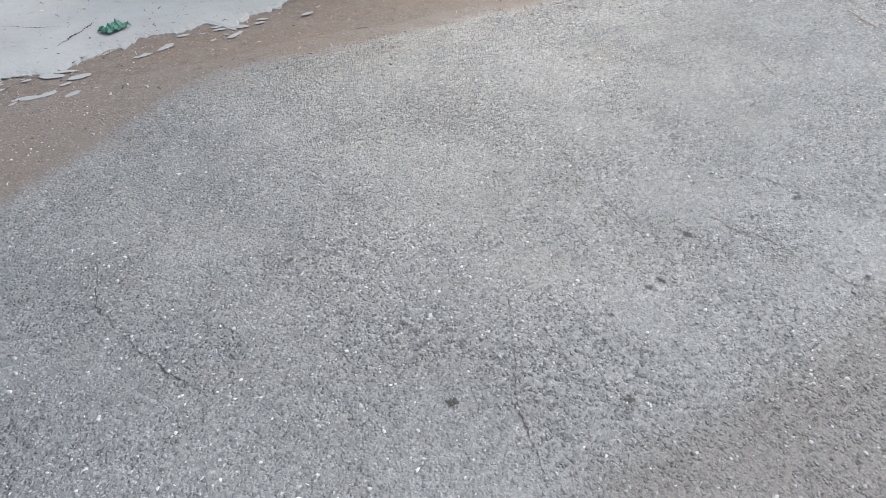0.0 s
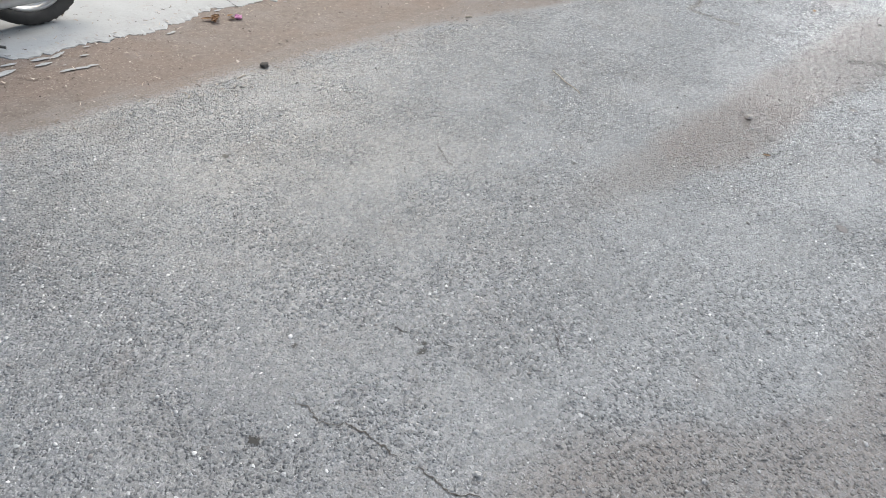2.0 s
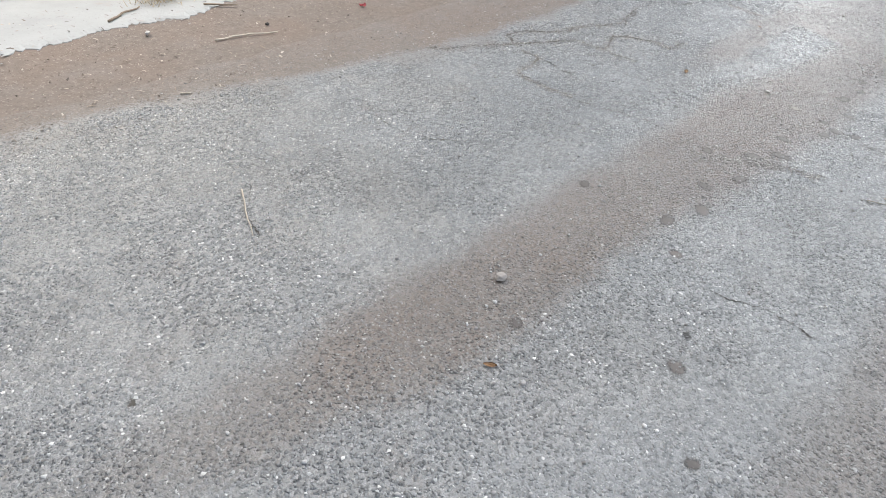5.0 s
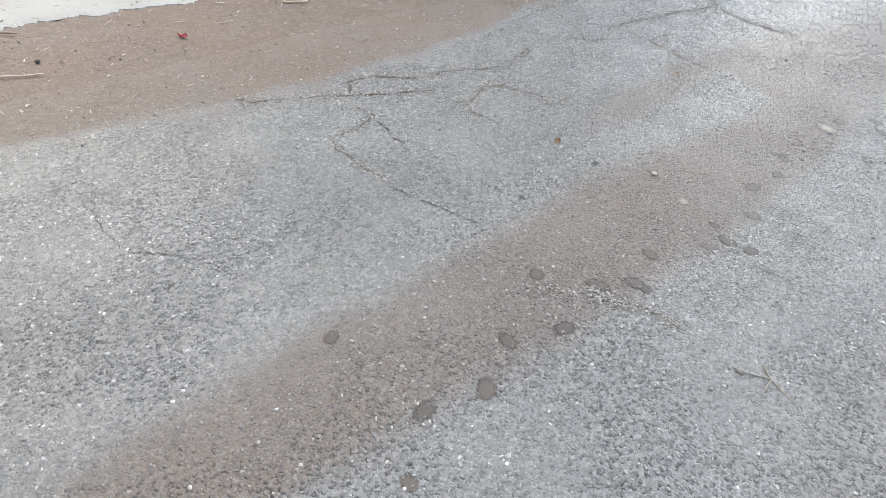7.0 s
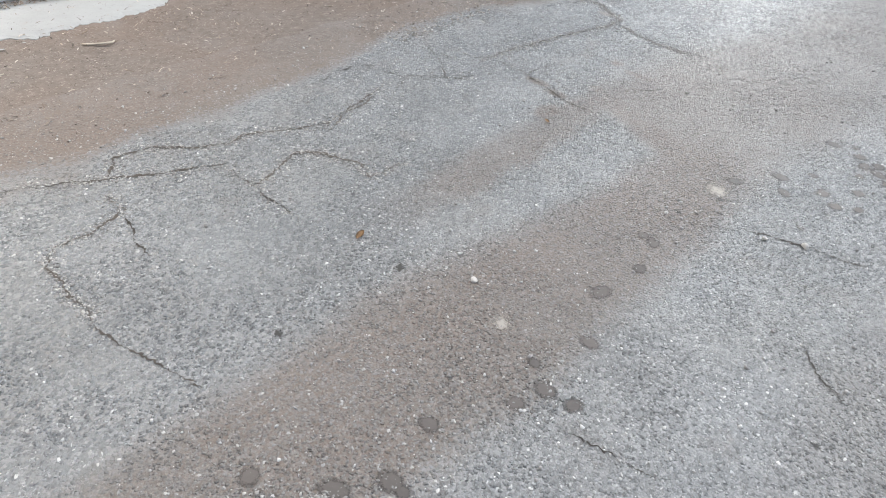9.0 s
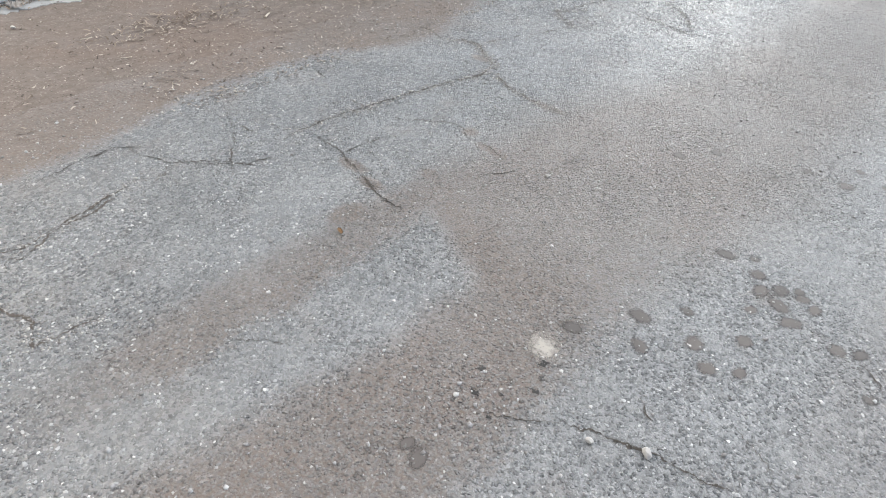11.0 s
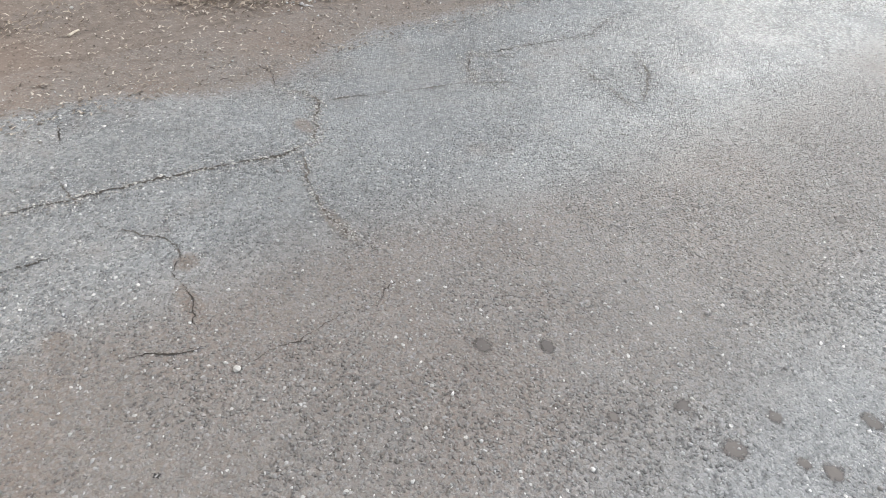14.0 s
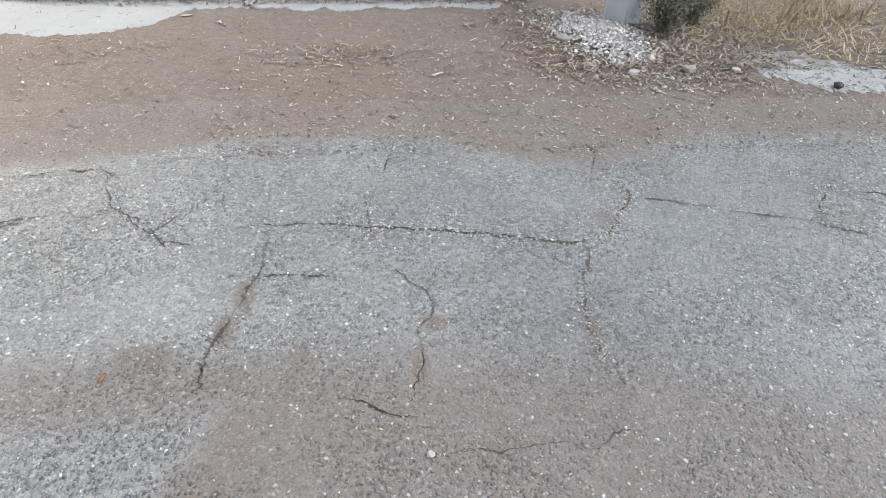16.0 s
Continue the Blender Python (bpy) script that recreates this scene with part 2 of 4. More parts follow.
def mat_islands(name, *stops, rough=0.75, spec=0.4):
    n = Nodes(name)
    c = n.ramp(n.island(), *stops)
    c = n.mix(n.step(n.noise(160, 3), 0.35, 0.7, 0, 0.35), c, (0.2, 0.17, 0.14))
    return n.done(c, rough, n.noise(250, 3), 0.25, 0.002, spec=spec)


ASPHALT, CHIPS, SOIL = mat_asphalt(), mat_chips(), mat_soil()
CONCRETE = mat_concrete("pale_concrete", (0.375, 0.388, 0.39), 0.7)
CEMENT = mat_concrete("cement_patch", (0.38, 0.365, 0.355), 0.4)
PAINTED = mat_concrete("white_painted_block", (0.50, 0.51, 0.53), 0.55)
POLE = mat_plain("pole_concrete", (0.33, 0.355, 0.385), (0.45, 0.475, 0.505), 0.7, 12, 0.25)
CRACK = mat_plain("crack_dirt", (0.03, 0.027, 0.024), (0.11, 0.097, 0.085), 0.9, 60, 0.5, spec=0.2)
MUD = mat_spot("mud_spot", (0.092, 0.084, 0.078), (0.138, 0.122, 0.111), 0.55, 0.42, 0.95, 1.1, 2.6)
TAR = mat_spot("tar_spot", (0.02, 0.02, 0.019), (0.06, 0.058, 0.052), 0.6, 0.42, 0.62, 2.6, 2.2)
PALEMUD = mat_spot("pale_dry_mud", (0.36, 0.335, 0.30), (0.52, 0.49, 0.44), 0.8, 0.12, 0.95, 1.6, 3.2)
RUBBER = mat_plain("tyre_rubber", (0.018, 0.018, 0.018), (0.05, 0.048, 0.045), 0.65, 25, 0.2)
STEEL = mat_plain("brushed_steel", (0.5, 0.5, 0.5), (0.68, 0.68, 0.67), 0.32, 30, 0.05, metal=1.0)
DARKMETAL = mat_plain("black_painted_metal", (0.02, 0.02, 0.02), (0.06, 0.055, 0.05), 0.5, 30, 0.1)
BODYWORK = mat_plain("dark_bodywork", (0.03, 0.012, 0.012), (0.06, 0.02, 0.018), 0.3, 6, 0.02)
STONE = mat_plain("loose_stone", (0.28, 0.26, 0.24), (0.52, 0.49, 0.46), 0.75, 50, 0.4)
WHITESTONE = mat_plain("white_stone", (0.38, 0.37, 0.35), (0.58, 0.56, 0.53), 0.7, 60, 0.4)
BLACKSTONE = mat_plain("black_lump", (0.015, 0.015, 0.015), (0.05, 0.045, 0.04), 0.75, 80, 0.5)
WOOD = mat_plain("dry_twig", (0.16, 0.12, 0.085), (0.34, 0.28, 0.21), 0.8, 60, 0.4)
PALEWOOD = mat_plain("bleached_stick", (0.42, 0.37, 0.30), (0.58, 0.52, 0.44), 0.8, 60, 0.4)
LEAF = mat_plain("dry_leaf", (0.24, 0.13, 0.06), (0.42, 0.27, 0.14), 0.7, 60, 0.3)
RED = mat_plain("red_plastic", (0.28, 0.03, 0.04), (0.42, 0.08, 0.09), 0.45, 25, 0.2)
PINK = mat_plain("pink_paper", (0.36, 0.13, 0.27), (0.46, 0.2, 0.36), 0.6, 25, 0.2)
GREEN = mat_plain("green_plastic", (0.03, 0.13, 0.09), (0.08, 0.24, 0.17), 0.45, 40, 0.2)
DEBRIS = mat_islands("verge_debris", (0.0, (0.05, 0.043, 0.037)), (0.25, (0.13, 0.108, 0.09)), (0.5, (0.24, 0.205, 0.17)), (0.75, (0.38, 0.335, 0.28)), (1.0, (0.6, 0.56, 0.5)))
GRAVEL = mat_islands("gravel", (0.0, (0.2, 0.195, 0.19)), (0.4, (0.36, 0.355, 0.355)), (0.8, (0.5, 0.505, 0.51)), (1.0, (0.74, 0.73, 0.72)))
LITTER = mat_islands("leaf_litter", (0.0, (0.06, 0.045, 0.035)), (0.35, (0.17, 0.132, 0.104)), (0.7, (0.32, 0.265, 0.21)), (1.0, (0.56, 0.50, 0.42)))
STRAW = mat_islands("dry_grass", (0.0, (0.15, 0.115, 0.06)), (0.5, (0.35, 0.275, 0.15)), (1.0, (0.56, 0.48, 0.33)))
FOLIAGE = mat_islands("grey_green_leaves", (0.0, (0.05, 0.055, 0.04)), (0.5, (0.11, 0.125, 0.09)), (0.85, (0.18, 0.20, 0.15)), (1.0, (0.33, 0.29, 0.2)))
CRUMBS = mat_islands("broken_edge_stones", (0.0, (0.15, 0.145, 0.14)), (0.4, (0.31, 0.305, 0.295)), (1.0, (0.58, 0.57, 0.545)))

# ---- builders ----
rng = np.random.default_rng(7)


def mesh_object(name, bm, material, smooth=False):
    me = bpy.data.meshes.new(name)
    bm.normal_update()
    bm.to_mesh(me)
    bm.free()
    me.materials.append(material)
    if smooth:
        for p in me.polygons:
            p.use_smooth = True
    return new(name, me)


def thing(name, bm, material, m=Matrix(), label="", category="", group="", kind="", smooth=False):
    ob = mesh_object(name, bm, material, smooth)
    ob.matrix_world = ROAD @ m
    return tagged(ob, label, category, group, kind)


def holder(name, m, label, category, group=""):
    ob = new(name)
    ob.matrix_world = ROAD @ m
    return tagged(ob, label, category, group)


def part(name, bm, material, parent, label="", smooth=False):
    ob = mesh_object(name, bm, material, smooth)
    ob.parent = parent
    return tagged(ob, label)


def raw(name, verts, faces_flat, sides, material, label, category, kind="stuff"):
    """A mesh straight from arrays; every face has the same number of sides."""
    me = bpy.data.meshes.new(name)
    nf = len(faces_flat) // sides
    me.vertices.add(len(verts))
    me.vertices.foreach_set("co", np.ascontiguousarray(verts, np.float32).ravel())
    me.loops.add(len(faces_flat))
    me.loops.foreach_set("vertex_index", np.ascontiguousarray(faces_flat, np.int32))
    me.polygons.add(nf)
    me.polygons.foreach_set("loop_start", np.arange(nf, dtype=np.int32) * sides)
    me.update(calc_edges=True)
    me.materials.append(material)
    ob = new(name, me)
    ob.matrix_world = ROAD
    return tagged(ob, label, category, kind=kind)


def scatter_stones(name, xy, radius, height, material, label, category, z0=0.0, ring=5, blunt=False):
    """Low angular stones: a ragged ring and an apex off the middle, one island each."""
    n = len(xy)
    a = (np.arange(ring) / ring * 2 * np.pi)[None] + rng.uniform(0, 6.28, (n, 1)) + rng.uniform(-0.35, 0.35, (n, ring))
    r = radius[:, None] * rng.uniform(0.65, 1.25, (n, ring))
    stretch, turn = rng.uniform(0.28, 1.0, (n, 1)), rng.uniform(0, 3.14, (n, 1))
    px, py = r * np.cos(a), r * np.sin(a) * stretch
    x, y = px * np.cos(turn) - py * np.sin(turn), px * np.sin(turn) + py * np.cos(turn)
    z0 = np.broadcast_to(np.asarray(z0, float), (n,))
    off = rng.uniform(-0.45, 0.45, (n, 2)) * radius[:, None]
    k = np.arange(ring)
    if not blunt:
        v = np.zeros((n, ring + 1, 3))
        v[:, :ring, 0], v[:, :ring, 1] = xy[:, :1] + x, xy[:, 1:] + y
        v[:, :ring, 2] = (z0 - 0.0012)[:, None]
        v[:, ring, :2] = xy + off
        v[:, ring, 2] = z0 + height
        tri = np.stack([k, (k + 1) % ring, np.full(ring, ring)], 1)
        f = (np.arange(n) * (ring + 1))[:, None, None] + tri[None]
    else:
        v = np.zeros((n, 2 * ring + 1, 3))
        v[:, :ring, 0], v[:, :ring, 1] = xy[:, :1] + x * 0.85, xy[:, 1:] + y * 0.85
        v[:, :ring, 2] = (z0 - 0.002)[:, None]
        v[:, ring:2 * ring, 0], v[:, ring:2 * ring, 1] = xy[:, :1] + x * 0.92 + off[:, :1] * 0.25, xy[:, 1:] + y * 0.92 + off[:, 1:] * 0.25
        v[:, ring:2 * ring, 2] = z0[:, None] + height[:, None] * rng.uniform(0.5, 0.9, (n, ring))
        v[:, 2 * ring, :2] = xy + off * 0.5
        v[:, 2 * ring, 2] = z0 + height
        j = (k + 1) % ring
        tri = np.concatenate([np.stack([k, j, j + ring], 1), np.stack([k, j + ring, k + ring], 1), np.stack([k + ring, j + ring, np.full(ring, 2 * ring)], 1)])
        f = (np.arange(n) * (2 * ring + 1))[:, None, None] + tri[None]
    return raw(name, v.reshape(-1, 3), f.ravel(), 3, material, label, category)


def scatter_blades(name, base, length, width, lean, material, label, category, z0=0.0):
    """Thin bent blades of two quads, one island each; lean 0 stands up, 1 lies flat."""
    n = len(base)
    az = rng.uniform(0, 6.28, n)
    d = np.stack([np.cos(az), np.sin(az)], 1)
    s = np.stack([-np.sin(az), np.cos(az)], 1) * (width / 2)[:, None]
    v = np.zeros((n, 6, 3))
    for i, f in enumerate((0.0, 0.55, 1.0)):
        c = base + d * (length * np.sin(lean * 1.5) * f)[:, None] + rng.normal(0, 0.06, (n, 2)) * (length * f)[:, None]
        h = length * (np.cos(lean * 1.5) * f + 0.12 * math.sin(f * 3.1)) * (1 - 0.15 * f)
        w = 1.0 - 0.75 * f ** 2
        v[:, 2 * i, :2], v[:, 2 * i + 1, :2] = c - s * w, c + s * w
        v[:, 2 * i, 2], v[:, 2 * i + 1, 2] = z0 + h, z0 + h + rng.uniform(-0.3, 0.3, n) * width
    q = np.array([[0, 1, 3, 2], [2, 3, 5, 4]])
    f = (np.arange(n) * 6)[:, None, None] + q[None]
    return raw(name, v.reshape(-1, 3), f.ravel(), 4, material, label, category)


def wobble(x, y, scale, seed=0.0):
    return noise.fractal((x * scale, y * scale, seed), 0.7, 2.1, 5)


def slab(near, far, u0, u1, step, top, thick, rag, scale, seed=3.0):
    """A flat slab between two lines v = near(u) and v = far(u), its near edge ragged and worn down."""
    bm = bmesh.new()
    rows = []
    n = int((u1 - u0) / step)
    for i in range(n + 1):
        u = u0 + (u1 - u0) * i / n
        e = near(u) + rag * wobble(u, seed, scale, seed) + rag * 0.45 * wobble(u, seed + 4, scale * 4, seed)
        w = 0.05 + 0.03 * wobble(u, seed + 9, 7, seed)
        rows.append([bm.verts.new((u, e, top - thick)), bm.verts.new((u, e + 0.004, top - 0.35 * thick)), bm.verts.new((u, e + abs(w), top)),
                     bm.verts.new((u, max(far(u) + 0.5 * rag * wobble(u, seed + 2, scale, seed), e + 0.08), top)), bm.verts.new((u, max(far(u) + 0.5 * rag * wobble(u, seed + 2, scale, seed), e + 0.08), top - thick))])
    for a, b in zip(rows, rows[1:]):
        for j in range(4):
            bm.faces.new((a[j], b[j], b[j + 1], a[j + 1]))
    return bm


def lump(size, seed, flat=0.7, sub=2, rough=0.28):
    """A ragged rounded stone with its base at zero."""
    bm = bmesh.new()
    bmesh.ops.create_icosphere(bm, subdivisions=sub, radius=size / 2)
    for v in bm.verts:
        k = 1 + rough * noise.noise(v.co * (2.6 / size) + Vector((seed * 3.1, seed, 0)))
        v.co = Vector((v.co.x * k * (1 + 0.3 * math.sin(seed)), v.co.y * k, v.co.z * k * flat))
    low = min(v.co.z for v in bm.verts)
    for v in bm.verts:
        v.co.z -= low + 0.1 * size * flat
    return bm


def blob(radius, seed, top=0.002, ring=18):
    """A thin ragged patch that thins out to its rim."""
    bm = bmesh.new()
    loops = []
    for f, h in ((1.0, 0.0002), (0.8, top * 0.8), (0.4, top)):
        loops.append([bm.verts.new((radius * f * (1 + 0.3 * noise.noise((math.cos(a) * 1.3, math.sin(a) * 1.3, seed * 1.7)) + 0.12 * noise.noise((math.cos(a) * 5, math.sin(a) * 5, seed))) * math.cos(a) * 1.12,
                                    radius * f * (1 + 0.3 * noise.noise((math.cos(a) * 1.3, math.sin(a) * 1.3, seed * 1.7))) * math.sin(a) * 0.88, h))
                      for a in (2 * math.pi * i / ring for i in range(ring))])
    for a, b in zip(loops, loops[1:]):
        for i in range(ring):
            bm.faces.new((a[i], a[(i + 1) % ring], b[(i + 1) % ring], b[i]))
    bm.faces.new(loops[-1])
    return bm


def tube(points, radius, sides=8, taper=1.0, bm=None, cap=True):
    """A round bar through points, with mitred bends."""
    bm = bm or bmesh.new()
    pts = [Vector(p) for p in points]
    loops = []
    for i, p in enumerate(pts):
        way = (pts[min(i + 1, len(pts) - 1)] - pts[max(i - 1, 0)]).normalized()
        side = way.cross(Vector((0, 0, 1)) if abs(way.z) < 0.9 else Vector((1, 0, 0))).normalized()
        up = side.cross(way)
        r = radius * (1 + (taper - 1) * i / (len(pts) - 1))
        loops.append([bm.verts.new(p + r * (math.cos(a) * side + math.sin(a) * up)) for a in (2 * math.pi * k / sides for k in range(sides))])
    for a, b in zip(loops, loops[1:]):
        for i in range(sides):
            bm.faces.new((a[i], a[(i + 1) % sides], b[(i + 1) % sides], b[i]))
    if cap:
        bm.faces.new(loops[0][::-1])
        bm.faces.new(loops[-1])
    return bm


def lathe(profile, sides=40, bm=None):
    """Profile of (radius, y) turned about the y axis; closed into a ring."""
    bm = bm or bmesh.new()
    loops = [[bm.verts.new((r * math.cos(a), y, r * math.sin(a))) for r, y in profile] for a in (2 * math.pi * k / sides for k in range(sides))]
    m = len(profile)
    for k in range(sides):
        a, b = loops[k], loops[(k + 1) % sides]
        for j in range(m):
            bm.faces.new((a[j], a[(j + 1) % m], b[(j + 1) % m], b[j]))
    return bm


def box(sx, sy, sz, at=(0, 0, 0), bevel=0.004, bm=None):
    bm = bm or bmesh.new()
    made = bmesh.ops.create_cube(bm, size=1.0)["verts"]
    for v in made:
        v.co = Vector((v.co.x * sx + at[0], v.co.y * sy + at[1], v.co.z * sz + at[2]))
    if bevel:
        edges = list({e for v in made for e in v.link_edges})
        bmesh.ops.bevel(bm, geom=edges, offset=bevel, segments=2, affect="EDGES", profile=0.6)
    return bm


def bend(points, steps, amount, seed, pitch=14.0):
    """Points between the given ones, with a wandering offset."""
    out = []
    for k, (a, b) in enumerate(zip(points, points[1:])):
        a, b = Vector(a), Vector(b)
        for i in range(steps):
            f = i / steps
            p = a.lerp(b, f)
            p = p + Vector([amount * noise.noise((p.x * pitch, p.y * pitch, seed + 7.3 * j)) for j in range(len(p))])
            out.append(p)
    out.append(Vector(points[-1]))
    return out


# ---- setting: soil, road, concrete ----
bm = bmesh.new()
lines = [-400, -120, -40, -12] + [i * 0.5 for i in range(-12, 44)] + [30, 60, 150, 400]
cross = [-400, -120, -40, -12, -5, 0] + [i * 0.1 for i in range(25, 62)] + [7, 9, 14, 40, 120, 400]
grid = [[bm.verts.new((u, v, -0.012 if v < 2.6 else (-0.006 + 0.005 * wobble(u, v, 1.1) + max(0.0, min((v - 4.25) * 0.10, 0.12)) * max(0.0, min((u - 9.6) * 1.2, 1.0))))) for v in cross] for u in lines]
for a, b in zip(grid, grid[1:]):
    for j in range(len(cross) - 1):
        bm.faces.new((a[j], b[j], b[j + 1], a[j + 1]))
thing("ground", bm, SOIL, label="brown trodden dusty soil beside the road", category="ground", kind="structure", smooth=True)

bm = bmesh.new()
rows = []
for i in range(1001):
    u = -60 + 0.13 * i
    e = 3.17 + 0.05 * wobble(u, 0.0, 1.3, 5.0) + 0.03 * wobble(u, 2.0, 9.0, 5.0)
    rows.append([bm.verts.new((u, v, z)) for v, z in ((e, -0.014), (e - 0.03, -0.002), (e - 0.10, 0.0), (-4.5, 0.0), (-4.52, -0.014))])
for a, b in zip(rows, rows[1:]):
    for j in range(4):
        bm.faces.new((a[j], a[j + 1], b[j + 1], b[j]))
road = thing("road", bm, ASPHALT, label="worn grey asphalt road with cracks and brown dust", category="road", kind="structure")

EDGE_U = [-8, -0.1, 0.12, 0.36, 0.57, 0.92, 1.0, 1.1, 1.35, 1.48, 1.56, 1.83, 2.14, 2.61, 2.87, 3.1, 3.36, 3.6, 3.95, 4.4, 4.87, 5.13, 5.33, 5.52, 5.82, 7.1, 7.4, 7.66, 7.82, 7.98, 10.0]
EDGE_V = [3.1, 3.40, 3.34, 3.46, 3.57, 3.56, 3.47, 3.56, 3.64, 3.74, 3.95, 3.89, 3.80, 3.79, 3.77, 3.84, 3.91, 3.90, 3.87, 3.87, 3.93, 3.86, 3.88, 4.02, 3.99, 3.91, 3.91, 3.97, 4.06, 4.31, 4.40]


def wall_line(u):
    return 4.9 - 0.127 * (u - 3.6) if u < 7.2 else 4.443 + 0.03 * (u - 7.2)


apron = thing("concrete_apron", slab(lambda u: float(np.interp(u, EDGE_U, EDGE_V)), lambda u: wall_line(u) + 0.3 if u > 3.5 else 8.0, -8, 10.0, 0.012, 0.003, 0.014, 0.06, 5.0),
      CONCRETE, label="pale worn concrete apron with a ragged broken edge", category="concrete", kind="structure")
thing("concrete_strip", slab(lambda u: float(np.interp(u, [11.0, 11.15, 11.3, 11.5, 17], [3.60, 3.42, 3.30, 3.19, 3.25])), lambda u: float(np.interp(u, [11.0, 11.2, 11.45, 11.9, 17], [3.62, 3.70, 3.70, 3.46, 3.5])), 11.0, 17.0, 0.012, 0.003, 0.014, 0.12, 5.0, 8.0),
      CONCRETE, label="pale worn concrete strip beside the verge", category="concrete", kind="structure")
thing("cement_patch", slab(lambda u: -1.3, lambda u: float(np.interp(u, [2.9, 3.15, 3.27, 3.40, 3.54, 3.67, 3.87, 4.4], [-0.30, -0.12, -0.165, -0.085, -0.045, -0.055, -0.22, -0.8])), 2.9, 4.4, 0.012, 0.005, 0.02, 0.08, 3.0, 6.0),
      CEMENT, label="pale smooth cement patch on the asphalt", category="cement", kind="structure")

# ---- cracks of the road, each a ragged dirt-filled ribbon ----
count = 0
crumb_xy = []


def crack(points, width, parent=road, z=0.0018):
    """A wandering ribbon through (u, v) places; width in millimetres."""
    global count
    count += 1
    line = bend(bend([(u, v, 0.0) for u, v in points], 5, 0.014, count * 3.3), 6, 0.010, count * 5.1, 70.0)
    bm = bmesh.new()
    pairs = []
    for i, p in enumerate(line):
        way = line[min(i + 1, len(line) - 1)] - line[max(i - 1, 0)]
        side = Vector((-way.y, way.x, 0)).normalized()
        ends = min(i, len(line) - 1 - i)
        w = width ** 0.85 * 0.00066 * max(0.16, 0.6 + 1.2 * noise.noise((p.x * 11, p.y * 11, count)) + 0.6 * noise.noise((p.x * 60, p.y * 60, count))) * min(1.0, 0.2 + 0.05 * ends)
        c = Vector((p.x, p.y, z))
        pairs.append((bm.verts.new(c - side * w * rng.uniform(0.2, 1.8)), bm.verts.new(c + side * w * rng.uniform(0.2, 1.8))))
        if width > 7 and parent == road:
            for _ in range(3):
                o = rng.normal(0, 0.004 + 0.0012 * width)
                crumb_xy.append((p.x + side.x * o + rng.normal(0, 0.01), p.y + side.y * o + rng.normal(0, 0.01)))
    for a, b in zip(pairs, pairs[1:]):
        bm.faces.new((a[0], b[0], b[1], a[1]))
    part("crack", bm, CRACK, parent)


crack([(6.04, 2.65), (6.08, 2.56), (6.27, 2.49), (6.39, 2.44), (6.48, 2.37), (6.69, 2.27), (6.89, 2.18)], 17)
crack([(6.04, 2.65), (6.02, 2.5), (6.01, 2.42)], 4)
crack([(6.49, 2.34), (6.6, 2.5), (6.76, 2.48), (6.85, 2.38), (6.99, 2.3), (7.08, 2.33), (7.2, 2.27), (7.42, 2.18), (7.61, 2.23), (7.93, 2.31)], 16)
crack([(6.88, 2.15), (6.88, 1.96), (6.99, 2.0), (7.16, 2.07), (7.24, 1.99), (7.3, 1.82), (7.26, 1.72), (7.46, 1.71)], 14)
crack([(6.44, 2.26), (6.45, 2.14), (6.3, 2.08), (6.18, 2.09), (6.12, 2.01), (6.12, 1.85), (6.13, 1.74), (6.12, 1.68)], 10)
crack([(6.45, 2.14), (6.39, 1.94), (6.39, 1.84)], 7)
crack([(6.1, 1.68), (6.14, 1.47), (6.18, 1.33), (6.2, 1.24)], 7)
crack([(6.88, 1.96), (6.88, 1.74)], 8)
crack([(6.19, 0.79), (6.21, 0.73), (6.22, 0.68), (6.26, 0.63), (6.28, 0.52), (6.28, 0.48)], 9)
crack([(6.27, 0.38), (6.25, 0.29), (6.24, 0.22)], 5)
crack([(7.65, 0.14), (7.49, 0.01), (7.46, -0.07)], 5)
crack([(5.24, 2.33), (5.17, 2.13), (5.15, 1.91), (5.3, 1.72), (5.41, 1.46)], 3)
crack([(6.03, 0.92), (6.17, 0.77), (6.23, 0.65)], 8)
crack([(5.12, 0.61), (5.15, 0.44), (5.21, 0.28), (5.19, 0.16), (5.18, 0.11)], 6)
crack([(7.36, 2.18), (7.4, 2.12), (7.55, 2.21), (7.67, 2.21), (7.8, 2.26)], 7)
crack([(8.45, 2.52), (8.4, 2.39), (8.28, 2.24), (8.2, 2.13)], 6)
crack([(7.98, 2.56), (8.05, 2.33), (8.23, 2.16), (8.33, 2.04)], 5)
crack([(8.05, 2.33), (7.96, 2.24)], 4)
crack([(8.62, 2.12), (8.61, 1.96), (8.56, 1.82), (8.52, 1.69), (8.48, 1.56), (8.49, 1.51)], 7)
crack([(11.65, 1.94), (11.53, 1.75), (11.26, 1.57)], 11)
crack([(7.96, 0.66), (8.02, 0.57), (8.09, 0.49), (8.12, 0.4), (8.13, 0.34), (8.17, 0.26), (8.17, 0.2), (8.18, 0.13), (8.2, 0.08)], 7)
crack([(8.31, 0.39), (8.28, 0.34), (8.26, 0.32)], 5)
crack([(8.4, 0.15), (8.36, 0.07), (8.32, 0.02), (8.27, -0.01)], 4)
crack([(8.96, 0.0), (8.9, -0.06), (8.82, -0.14)], 4)
crack([(7.66, 1.36), (7.71, 1.3), (7.75, 1.24)], 4)
crack([(9.19, 1.79), (9.1, 1.65), (9.1, 1.52), (9.06, 1.39)], 4)
